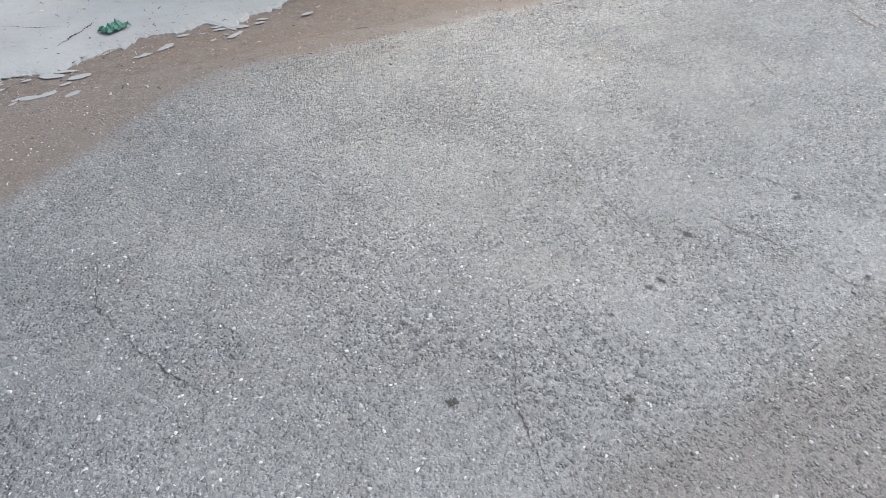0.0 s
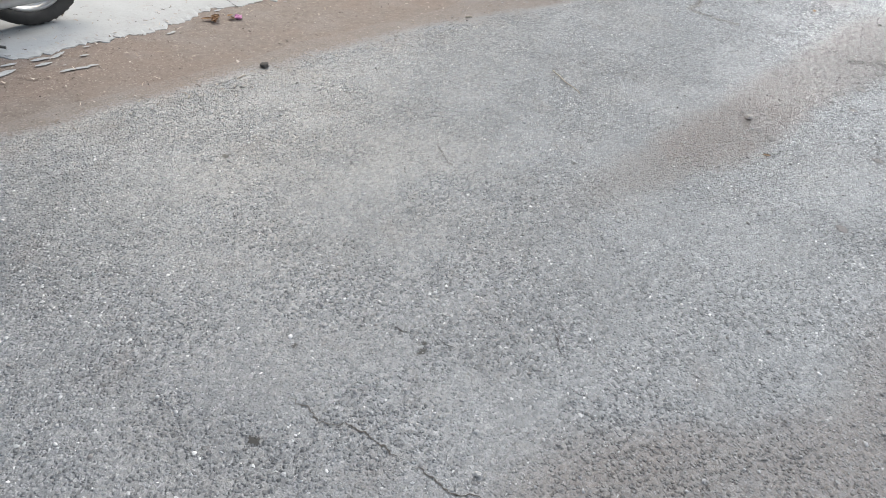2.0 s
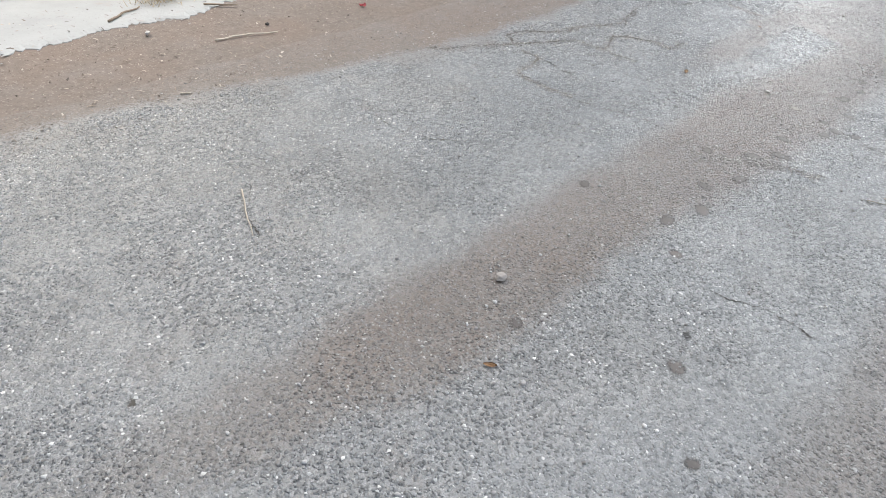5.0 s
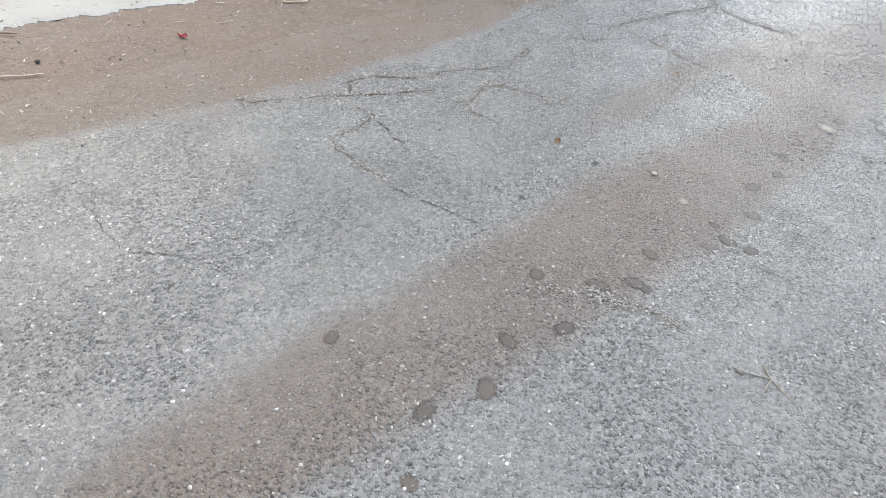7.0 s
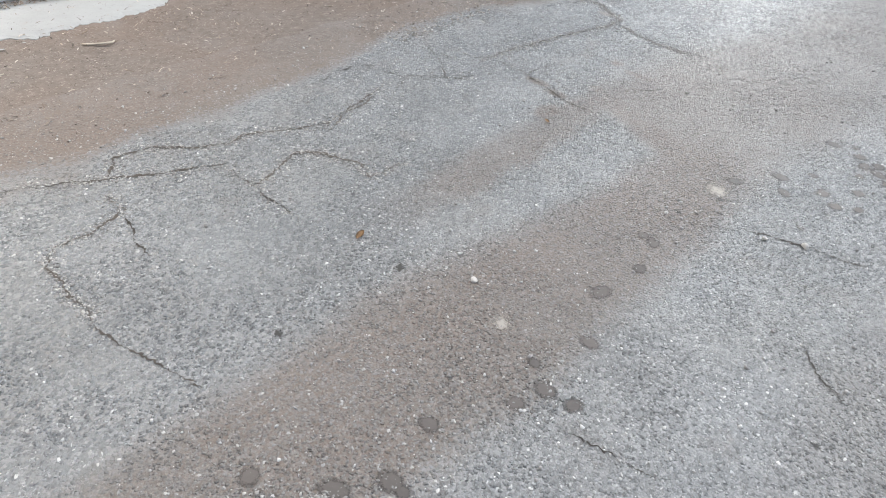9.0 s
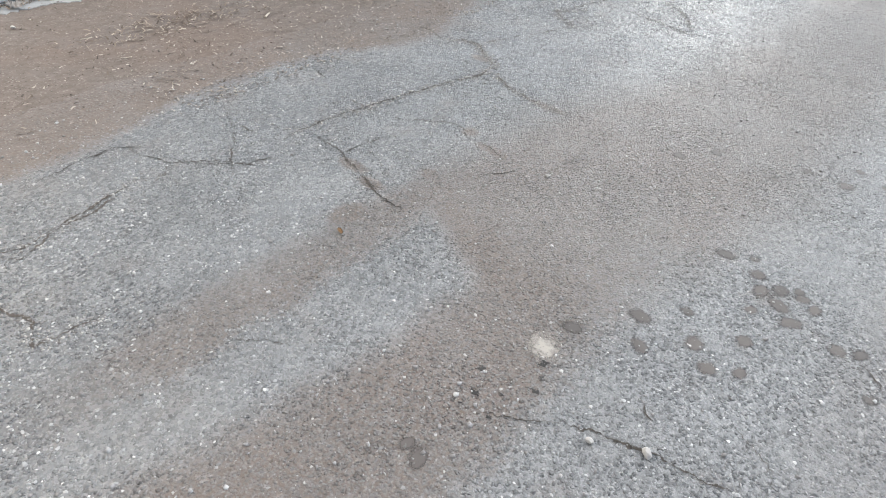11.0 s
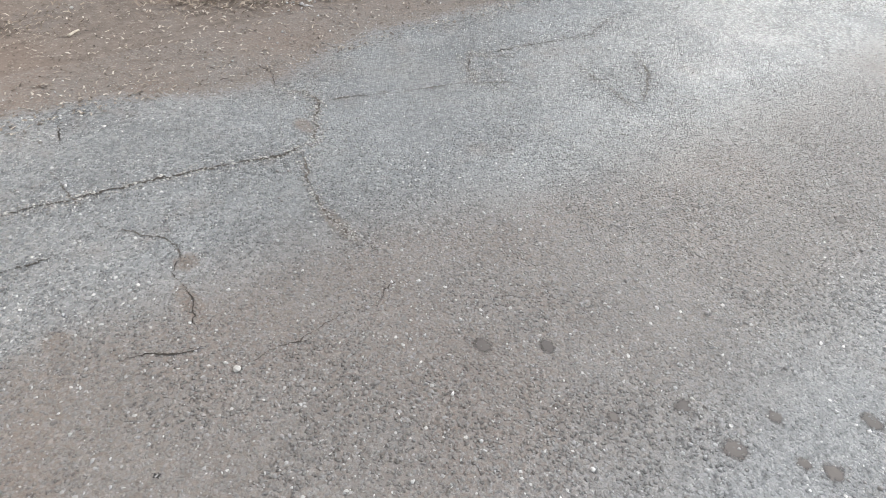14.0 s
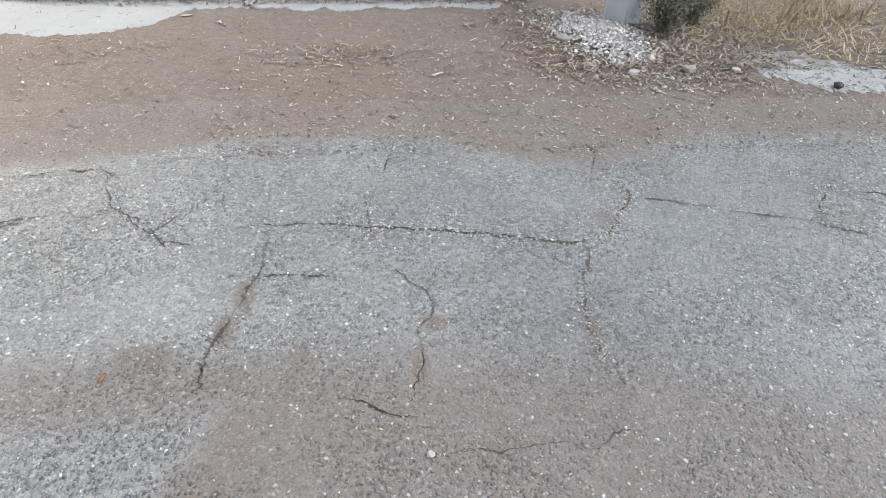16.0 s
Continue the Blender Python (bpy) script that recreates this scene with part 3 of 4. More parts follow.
crack([(7.61, 2.54), (7.78, 2.57), (7.96, 2.58), (8.03, 2.52), (8.06, 2.39), (8.09, 2.29), (8.16, 2.25), (8.23, 2.18), (8.27, 2.13), (8.39, 2.08)], 6)
crack([(7.92, 2.24), (8.01, 2.29), (8.08, 2.3)], 4)
crack([(8.55, 2.2), (8.78, 2.2), (8.94, 2.18), (9.06, 2.16), (9.27, 2.13), (9.46, 2.09), (9.66, 2.04), (9.82, 2.05)], 11)
crack([(8.97, 2.37), (8.97, 2.18), (8.98, 2.11)], 6)
crack([(9.92, 2.47), (9.98, 2.41), (10.0, 2.31), (9.92, 2.22), (9.87, 2.13), (9.82, 2.05)], 13)
crack([(10.0, 2.31), (10.18, 2.27), (10.36, 2.2), (10.59, 2.15), (10.7, 2.09), (10.89, 1.99)], 7)
crack([(10.7, 2.11), (10.76, 2.24), (10.87, 2.35), (10.92, 2.29), (11.05, 2.22)], 10)
crack([(10.87, 2.35), (11.01, 2.48)], 6)
crack([(9.75, 2.01), (9.67, 1.83), (9.63, 1.68), (9.63, 1.56), (9.63, 1.49)], 10)
crack([(8.44, 2.49), (8.44, 2.38), (8.46, 2.29)], 5)
crack([(8.99, 1.96), (9.05, 1.93), (9.12, 1.84), (9.16, 1.77), (9.14, 1.69)], 3)
crack([(8.51, 1.92), (8.59, 1.93), (8.72, 1.92), (8.86, 1.92)], 5)
crack([(8.49, 1.68), (8.49, 1.57), (8.48, 1.51), (8.49, 1.47)], 4)
crack([(8.86, 1.42), (8.92, 1.4), (8.98, 1.36), (9.07, 1.34)], 5)
crack([(9.14, 1.22), (9.29, 1.22), (9.38, 1.23), (9.44, 1.23), (9.53, 1.21), (9.57, 1.24), (9.63, 1.25)], 5)
crack([(8.47, 2.22), (8.49, 2.17), (8.55, 2.2)], 4)
crack([(9.1, 2.74), (9.04, 2.55), (9.03, 2.43)], 5)
crack([(1.87, 1.07), (1.89, 0.94), (1.94, 0.88), (1.95, 0.77), (1.97, 0.66), (1.99, 0.55), (2.04, 0.48)], 4)
crack([(2.64, 0.75), (2.56, 0.64)], 4)
crack([(0.01, 1.95), (-0.04, 1.68), (0.01, 1.45), (0.06, 1.32), (0.13, 1.17)], 3)
crack([(1.07, 1.19), (0.91, 0.94), (0.78, 0.75), (0.7, 0.55)], 3)
crack([(4.42, 2.06), (4.26, 1.83), (4.2, 1.66)], 3)
crack([(3.22, 1.81), (3.13, 1.67), (3.11, 1.56)], 4)
crack([(6.79, 0.47), (6.81, 0.34), (6.84, 0.21)], 5)
crack([(9.9, 2.5), (9.95, 2.62), (9.93, 2.75)], 6)
crack([(10.9, 2.33), (11.15, 2.28), (11.6, 2.2), (11.9, 2.3)], 8)
crack([(11.26, 1.99), (11.21, 1.73), (11.18, 1.54)], 8)
crack([(2.25, 1.1), (2.32, 0.98), (2.36, 0.86)], 4)
crack([(3.6, 4.31), (3.54, 4.15), (3.5, 3.86)], 16, apron, 0.0045)
crack([(6.62, 4.23), (6.63, 4.05), (6.61, 3.88)], 14, apron, 0.0045)
crack([(0.19, 3.65), (0.31, 3.75), (0.41, 3.88)], 13, apron, 0.0045)
crack([(3.79, 4.72), (3.66, 4.47), (3.61, 4.19)], 14, apron, 0.0045)
crack([(0.0, 4.03), (0.13, 3.94), (0.31, 3.87)], 5, apron, 0.0045)
crack([(0.68, 3.75), (0.67, 3.65)], 8, apron, 0.0045)

raw_xy = np.array(crumb_xy)
scatter_stones("crack_crumbs", raw_xy, 0.0025 + 0.006 * rng.random(len(raw_xy)) ** 2, rng.uniform(0.001, 0.0035, len(raw_xy)), CRUMBS, "loose stone crumbs along the cracks", "gravel", blunt=True)

# ---- loose and bedded chippings of the road ----
N = 380000
xy = np.stack([rng.uniform(-2.2, 12.6, N), rng.uniform(-0.7, 2.78, N)], 1)
keep = 0.62 + 0.25 * np.sin(xy[:, 0] * 1.9 + 1.3 * np.sin(xy[:, 1] * 2.3)) + 0.25 * np.sin(xy[:, 1] * 4.1 + xy[:, 0] * 0.9 + 1.7 * np.sin(xy[:, 0] * 2.9))
xy = xy[rng.random(N) < keep]
N = len(xy)
rad = 0.0028 + 0.0066 * rng.random(N) ** 2.0
scatter_stones("road_chippings", xy, rad, rad * rng.uniform(0.18, 0.62, N), CHIPS, "grey stone chippings bedded in the asphalt", "chippings")
N = 20000
xy = np.stack([rng.uniform(-2.0, 12.0, N), rng.uniform(-0.5, 3.0, N)], 1)
rad = 0.0022 + 0.0072 * rng.random(N) ** 4
scatter_stones("pale_chips", xy, rad, rad * rng.uniform(0.4, 0.8, N), GRAVEL, "pale loose stone chips on the asphalt", "chippings", blunt=True)
N = 52000
xy = np.stack([rng.uniform(-2.0, 12.4, N), rng.uniform(-0.6, 2.8, N)], 1)
xy = xy[rng.random(N) < 0.45 + 0.55 * np.clip((xy[:, 1] - 0.9) / 0.8, 0, 1) * np.clip((xy[:, 0] - 4.5) / 2.5, 0, 1)]
rad = 0.0016 + 0.0036 * rng.random(len(xy)) ** 2
scatter_stones("pale_flecks", xy, rad, rad * rng.uniform(0.3, 0.7, len(xy)), GRAVEL, "small pale stone flecks set in the asphalt", "chippings")
N = 900
xy = np.stack([rng.uniform(-2.0, 12.0, N), 2.75 + rng.normal(0, 0.10, N)], 1)
rad = 0.0025 + 0.007 * rng.random(N) ** 2
scatter_stones("edge_crumbs", xy, rad, rad * rng.uniform(0.3, 0.6, N), CRUMBS, "broken stones along the crumbling asphalt edge", "gravel", blunt=True)


def verge_height(v):
    return np.where(v > 3.15, -0.004, 0.0)


N = 5500
xy = np.stack([rng.uniform(-3.0, 13.5, N), rng.uniform(2.7, 4.4, N)], 1)
rad = 0.0018 + 0.0048 * rng.random(N) ** 5
scatter_stones("verge_grit", xy, rad, rad * rng.uniform(0.3, 0.7, N), DEBRIS, "dark and pale grit on the dusty verge", "grit", verge_height(xy[:, 1]) + 0.002, blunt=True)
N = 1400
xy = np.stack([rng.uniform(-2.0, 13.0, N), rng.uniform(2.85, 4.3, N)], 1)
scatter_blades("bark_bits", xy, rng.uniform(0.010, 0.032, N), rng.uniform(0.006, 0.012, N), rng.uniform(0.88, 1.0, N), DEBRIS, "small bits of bark and leaf on the soil", "litter", 0.002)
N = 2600
xy = np.stack([rng.uniform(8.3, 12.4, N), 2.66 + 0.95 * rng.random(N) ** 1.3], 1)
scatter_blades("verge_flecks", xy, rng.uniform(0.008, 0.026, N), rng.uniform(0.005, 0.011, N), rng.uniform(0.86, 1.0, N), DEBRIS, "pale and dark flecks of bark on the dusty verge", "litter", 0.002)
N = 2000
xy = np.stack([rng.uniform(-3.0, 13.5, N), rng.uniform(2.8, 4.4, N)], 1)
scatter_blades("verge_chaff", xy, rng.uniform(0.012, 0.05, N), rng.uniform(0.002, 0.006, N), np.full(N, 0.98), LITTER, "bits of straw and bark on the verge", "litter", 0.002)
N = 1500
u = rng.uniform(5.6, 10.1, N)
xy = np.stack([u, np.array([wall_line(x) for x in u]) - np.abs(rng.normal(0, 0.05, N))], 1)
scatter_blades("wall_foot_litter", xy, rng.uniform(0.012, 0.05, N), rng.uniform(0.004, 0.011, N), rng.uniform(0.8, 1.0, N), LITTER, "dry leaf litter blown against the wall", "litter", 0.006)
for cu, cv, su, sv, N in ((8.9, 3.66, 0.28, 0.09, 500), (10.35, 3.5, 0.35, 0.10, 380), (7.55, 3.7, 0.3, 0.12, 120), (10.08, 3.95, 0.16, 0.28, 1100), (10.45, 3.42, 0.22, 0.08, 700), (10.85, 3.42, 0.16, 0.12, 700)):
    xy = np.stack([rng.normal(cu, su, N), rng.normal(cv, sv, N)], 1)
    scatter_blades("bark_litter", xy, rng.uniform(0.012, 0.045, N), rng.uniform(0.004, 0.010, N), rng.uniform(0.85, 1.0, N), LITTER, "scattered dry leaf and bark litter on soil", "litter", 0.002)

# ---- spots on the road ----
MUD_SPOTS = [(8.61, 0.54), (8.74, 0.44), (9.1, 0.34), (9.13, 0.47), (9.08, 0.18), (9.05, 0.13), (8.99, 0.23), (8.93, 0.17), (8.9, 0.29), (9.02, 0.3), (8.49, 0.48), (8.62, 0.36), (8.74, 0.25), (8.6, 0.21), (8.55, 0.29), (8.91, 0.02), (8.94, -0.04), (8.77, -0.11), (7.74, 0.7), (8.41, 0.67), (9.07, 0.25), (6.55, 0.73), (6.77, 0.61), (6.93, 0.66), (7.12, 0.59), (7.75, 0.75), (7.35, 0.69), (6.87, 0.58), (6.13, 0.93),
             (6.25, 0.76), (6.36, 0.68), (5.99, 0.71), (7.56, 0.66), (6.88, 0.49), (5.42, 1.14), (9.83, 0.8), (9.68, 0.91), (9.98, 0.44), (9.98, 0.28), (10.09, 0.15), (10.13, 0.09), (10.37, 0.1), (10.44, -0.08), (10.63, -0.1), (9.18, 0.38), (9.11, 0.2), (11.19, 0.59), (9.8, 0.53), (10.16, 0.27), (5.62, 0.71), (5.44, 0.77), (5.81, 0.79), (5.26, 0.64), (6.36, 0.64), (4.74, 0.37), (3.98, 0.29), (4.54, 0.81), (4.46, 0.18)]
TAR_SPOTS = [(8.0, 0.73), (8.17, 0.62), (8.22, 0.65), (8.08, 0.77), (7.96, 0.65), (8.12, 0.61), (1.73, 1.01), (1.47, 0.89), (1.41, 0.89), (0.68, 1.15), (1.04, 0.61), (2.44, 2.29), (2.26, 0.94), (3.56, 1.3), (0.51, 1.58), (0.64, 0.85), (2.0, 1.21), (2.29, 0.96), (5.01, 1.29), (4.89, 0.41), (7.24, -0.05), (8.81, 1.05), (6.95, 1.24), (6.47, 1.27)]


def film_spot(name, u, v, radius, seed, material, label, category, group="", long=1.0, turn=0.0):
    """A flat spot of unit radius, sized by its matrix."""
    bm = blob(1.0, seed, 0.05, 24)
    m = pose(u, v, 0.0005, 0, 0, turn) @ Matrix.Diagonal((radius * long, radius, 0.008, 1.0))
    thing(name, bm, material, m, label, category, group, smooth=True)


def spots(name, places, material, lo, hi, label, category):
    for i, (u, v) in enumerate(places):
        film_spot(name, u, v, random.uniform(lo, hi), i * 1.37 + len(name), material, label, category, category + "s on the road", random.uniform(0.8, 1.6), random.uniform(0, 180))


spots("mud_spot", MUD_SPOTS, MUD, 0.022, 0.040, "round flat brown mud spot on the asphalt", "mud spot")
spots("tar_spot", TAR_SPOTS, TAR, 0.013, 0.026, "small ragged black tar spot on the asphalt", "tar spot")
film_spot("dried_mud_splash", 8.28, 0.69, 0.065, 3.0, PALEMUD, "pale dried mud splash on the asphalt", "mud splash", "", 1.2, 40)
film_spot("dried_mud_splash", 6.99, 0.83, 0.042, 5.0, PALEMUD, "pale dried mud splash on the asphalt", "mud splash", "", 1.2, 10)

# ---- stones and lumps ----
STONES = [("pebble", 4.67, 0.98, 0.038, STONE, "round pale grey pebble lying on the asphalt", "stone"), ("black_lump", 3.10, 2.98, 0.045, BLACKSTONE, "small black lump on the dusty verge", "lump"),
          ("black_lump", 5.50, 3.49, 0.026, BLACKSTONE, "tiny black lump on the dusty verge", "lump"), ("white_stone", 8.15, 0.28, 0.034, WHITESTONE, "small white stone on the asphalt", "stone"),
          ("white_stone", 8.08, 0.41, 0.024, WHITESTONE, "small white stone on the asphalt", "stone"), ("white_stone", 9.44, 3.71, 0.024, WHITESTONE, "small white pebble on the soil", "stone"),
          ("white_stone", 8.20, 4.10, 0.030, WHITESTONE, "small white pebble beside the concrete", "stone"), ("grey_stone", 10.13, 3.86, 0.085, STONE, "angular grey stone beside the gravel heap", "stone"),
          ("grey_stone", 10.72, 3.45, 0.075, STONE, "angular grey stone among leaf litter", "stone"), ("grey_stone", 10.98, 3.43, 0.06, STONE, "pale grey stone at the concrete strip", "stone"),
          ("pale_stone", 10.56, 3.60, 0.08, STONE, "long pale stone at the foot of the gravel", "stone"), ("dark_lump", 11.47, 3.25, 0.055, BLACKSTONE, "dark round lump on the concrete strip", "lump"),
          ("grey_stone", 10.40, 3.42, 0.05, STONE, "small grey stone among leaf litter", "stone"), ("white_stone", 7.08, 1.02, 0.022, WHITESTONE, "small white stone on the asphalt", "stone"),
          ("white_stone", 9.09, 1.22, 0.02, WHITESTONE, "small white stone on the asphalt", "stone"), ("white_stone", 4.86, 3.72, 0.04, WHITESTONE, "white stone chip at the concrete edge", "stone"),
          ("white_stone", 2.07, 0.55, 0.02, WHITESTONE, "small white stone on the asphalt", "stone")]
for i, (name, u, v, size, material, label, category) in enumerate(STONES):
    thing(name, lump(size, i + 1.3, 0.62, *((1, 0.9) if v > 3.3 and "lump" not in name else (2, 0.35))), material, pose(u, v, -0.002 if v > 3.15 and name != "dark_lump" else 0.004 if name == "dark_lump" else 0.0, 0, 0, 47 * i), label, category, smooth=False)

# plaster crumbs that broke off the concrete edge
for i in range(110):
    u = random.uniform(-0.2, 2.6) if i < 80 else random.uniform(2.6, 8.0)
    v = float(np.interp(u, EDGE_U, EDGE_V)) + 0.02 - (0.34 if i < 80 else 0.15) * random.random() ** 1.8
    bm = blob(0.006 + 0.030 * random.random() ** 2.2, i * 2.1, 0.0012, 16)
    for vert in bm.verts:
        vert.co.x *= 1.5 + 0.8 * noise.noise((i, 3.0, 1.0))
        vert.co.y *= 0.7 * (1 + 0.6 * noise.noise((vert.co.x * 60, vert.co.y * 60, i)))
    thing("concrete_flake", bm, CONCRETE, pose(u, v, 0.0006, 0, 0, random.uniform(-25, 35)), "pale flake broken off the concrete edge", "concrete flake", "concrete flakes on the verge")

# ---- sticks, straws, leaves, wrappers ----


def stick(name, places, radius, material, label, seed, z=0.004, taper=0.6):
    thing(name, tube(bend([(u, v, z) for u, v in places], 5, 0.008, seed), radius, 7, taper), material, label=label, category="stick", smooth=True)


stick("stick", [(5.11, 3.42), (5.27, 3.41), (5.38, 3.37), (5.47, 3.34)], 0.006, PALEWOOD, "bleached thin bent stick on the verge", 2.0)
stick("twig", [(4.78, 4.02), (4.90, 4.10), (5.04, 4.16)], 0.008, WOOD, "dark forked twig on the concrete", 3.0, 0.014)
stick("straw", [(4.34, 1.99), (4.27, 1.86), (4.20, 1.71)], 0.0035, PALEWOOD, "greenish straw lying on the asphalt", 4.0)
stick("straw", [(6.24, 0.26), (6.29, 0.17), (6.25, 0.07)], 0.002, PALEWOOD, "thin dry straw on the asphalt", 5.0)
stick("straw", [(6.33, 0.21), (6.29, 0.17), (6.20, 0.16)], 0.002, PALEWOOD, "thin dry straw on the asphalt", 6.0)
stick("stick", [(9.33, 3.40), (9.39, 3.44)], 0.007, PALEWOOD, "short white stick on the soil", 7.0)
stick("stick", [(5.38, 4.0), (5.55, 3.88)], 0.007, WOOD, "short dark stick at the concrete edge", 8.0, 0.010)
stick("stick", [(7.02, 3.66), (7.1, 3.58), (7.16, 3.6)], 0.008, PALEWOOD, "short bleached stick on the soil", 9.0)
stick("stick", [(4.6, 2.9), (4.64, 2.88)], 0.006, PALEWOOD, "short bleached stick on the dust", 10.0)
for i in range(16):
    u, v, a, length = random.uniform(-1, 11), random.uniform(2.9, 4.1), random.uniform(0, 3.14), random.uniform(0.03, 0.11)
    stick("twig", [(u, v), (u + length * math.cos(a), v + length * math.sin(a) * 0.6)], 0.0028, WOOD if i % 2 else PALEWOOD, "thin dry twig on the verge", 20.0 + i, 0.003)


def leaf(u, v, length, turn, material=None, label="curled dry brown leaf on the asphalt", name="leaf", z=0.003):
    """A curled blade with a raised midrib."""
    bm = bmesh.new()
    rows = []
    for i in range(7):
        f = i / 6
        w = length * 0.24 * math.sin(math.pi * (0.06 + 0.9 * f)) ** 0.8
        x, lift = length * (f - 0.5), 0.16 * length * (f - 0.4) ** 2 * 2
        rows.append([bm.verts.new((x, s * w, lift + abs(s) * w * 0.45 + 0.002 * noise.noise((x * 90, s, turn)))) for s in (-1, -0.5, 0, 0.5, 1)])
    for a, b in zip(rows, rows[1:]):
        for j in range(4):
            bm.faces.new((a[j], b[j], b[j + 1], a[j + 1]))
    bmesh.ops.solidify(bm, geom=bm.faces[:], thickness=0.0008)
    thing(name, bm, material or LEAF, pose(u, v, z, 0, 0, turn), label, "leaf", smooth=True)


for u, v, length, turn in ((6.97, 1.46, 0.05, 20), (8.23, 1.53, 0.034, 70), (4.34, 0.75, 0.04, 130)):
    leaf(u, v, length, turn)
leaf(9.63, 4.10, 0.09, 30, PALEWOOD, "pale dry leaf on the soil")
for i in range(11):
    leaf(3.30 + random.uniform(-0.08, 0.07), 3.74 + random.uniform(-0.04, 0.05), random.uniform(0.04, 0.065), random.uniform(0, 360), label="dry orange-brown leaf in a small heap", z=0.003 + 0.0016 * i)


def wrapper(name, u, v, size, material, label, seed, z=0.0, tall=0.45):
    """A crumpled bit of film."""
    bm = bmesh.new()
    bmesh.ops.create_grid(bm, x_segments=10, y_segments=7, size=0.5)
    for w in bm.verts:
        h = abs(noise.noise((w.co.x * 4, w.co.y * 4, seed))) + 0.4 * abs(noise.noise((w.co.x * 11, w.co.y * 11, seed)))
        w.co = Vector((w.co.x * size * (1 - 0.3 * h), w.co.y * size * 0.6, size * tall * h))
    bmesh.ops.solidify(bm, geom=bm.faces[:], thickness=0.001)
    thing(name, bm, material, pose(u, v, z, 0, 0, seed * 50), label, "wrapper", smooth=False)


wrapper("pink_wrapper", 3.40, 3.70, 0.07, PINK, "crumpled pink paper beside dry leaves", 1.2)
wrapper("red_wrapper", 6.22, 3.44, 0.05, RED, "small crumpled red wrapper on the verge", 2.4)
wrapper("red_bag", 6.04, 4.31, 0.17, RED, "crumpled red plastic bag on the concrete", 3.1, 0.008, 0.5)
wrapper("green_scrap", 0.48, 3.72, 0.15, GREEN, "flattened green plastic scrap on the concrete edge", 4.2, 0.008, 0.3)
wrapper("grey_scrap", 8.34, 4.40, 0.10, STONE, "grey crumpled scrap on the concrete", 5.2, 0.008, 0.4)

# ---- low white block wall ----
wall = tagged(new("block_wall"), "low white-painted block wall at the apron's back", "wall", kind="structure")
wall.matrix_world = ROAD
bm = box(0.395, 0.19, 0.19, (0, 0, 0.095), 0.008)
block = part("block", bm, PAINTED, wall)
first = True
u = 3.6
while u < 10.0:
    m = Matrix.Translation((u + 0.2, wall_line(u + 0.2) + 0.11 + random.uniform(-0.004, 0.004), 0.008)) @ Matrix.Rotation(-0.126 if u < 7.1 else 0.03, 4, "Z")
    if first:
        block.matrix_basis, first = m, False
    else:
        o = block.copy()
        scene.collection.objects.link(o)
        o.matrix_basis = m
    u += 0.4

# ---- utility pole with gravel, shrub and dry grass ----
pole = holder("utility_pole", pose(10.58, 4.16, 0.0, 0, 0, 38), "square grey concrete utility pole in a gravel heap", "pole")
bm = bmesh.new()
loops = []
for z, w in ((-0.25, 0.085), (0.02, 0.085), (0.3, 0.084), (6.5, 0.06)):
    loops.append([bm.verts.new((x * w, y * w, z)) for x, y in ((1, 0.82), (0.82, 1), (-0.82, 1), (-1, 0.82), (-1, -0.82), (-0.82, -1), (0.82, -1), (1, -0.82))])
for a, b in zip(loops, loops[1:]):
    for i in range(8):
        bm.faces.new((a[i], a[(i + 1) % 8], b[(i + 1) % 8], b[i]))
bm.faces.new(loops[-1])
part("shaft", bm, POLE, pole)
part("footing", lump(0.22, 4.4, 0.3, 3, 0.3), STONE, pole, "rough pale concrete footing")

N = 3000
v = rng.normal(3.88, 0.25, N)
xy = np.stack([rng.normal(10.38, 0.13, N) - 0.22 * (v - 3.88), v], 1)
d = np.hypot((xy[:, 0] - 10.42) / 0.40, (xy[:, 1] - 3.92) / 0.45)
rad = 0.005 + 0.013 * rng.random(N) ** 2
scatter_stones("gravel_heap", xy, rad, rad * rng.uniform(0.4, 0.9, N), GRAVEL, "heap of white-grey gravel at the pole", "gravel", np.maximum(0.0, 0.06 * (1 - d)), 5)
N = 4200
xy = np.stack([rng.normal(10.70, 0.38, N), 3.75 + np.abs(rng.normal(0, 0.40, N)) - 0.28], 1)
scatter_blades("leaf_litter", xy, rng.uniform(0.015, 0.07, N), rng.uniform(0.004, 0.012, N), rng.uniform(0.75, 1.0, N), LITTER, "brown dry leaf litter under the shrub", "litter", 0.004)
N = 900
xy = np.stack([rng.uniform(11.0, 12.6, N), 3.72 - 0.55 * rng.random(N) ** 1.5], 1)
scatter_blades("strip_debris", xy, rng.uniform(0.008, 0.035, N), rng.uniform(0.004, 0.012, N), rng.uniform(0.85, 1.0, N), DEBRIS, "bits of bark and soil on the concrete strip", "litter", 0.006)
N = 5200
xy = np.stack([rng.uniform(10.9, 14.0, N), rng.uniform(3.5, 5.0, N)], 1)
xy = xy[(xy[:, 1] > 3.78) | (xy[:, 0] > 11.5)]
N = len(xy)
scatter_blades("straw_litter", xy, rng.uniform(0.03, 0.14, N), rng.uniform(0.003, 0.009, N), rng.uniform(0.85, 1.0, N), STRAW, "flattened dry straw beside the concrete strip", "litter", 0.006)
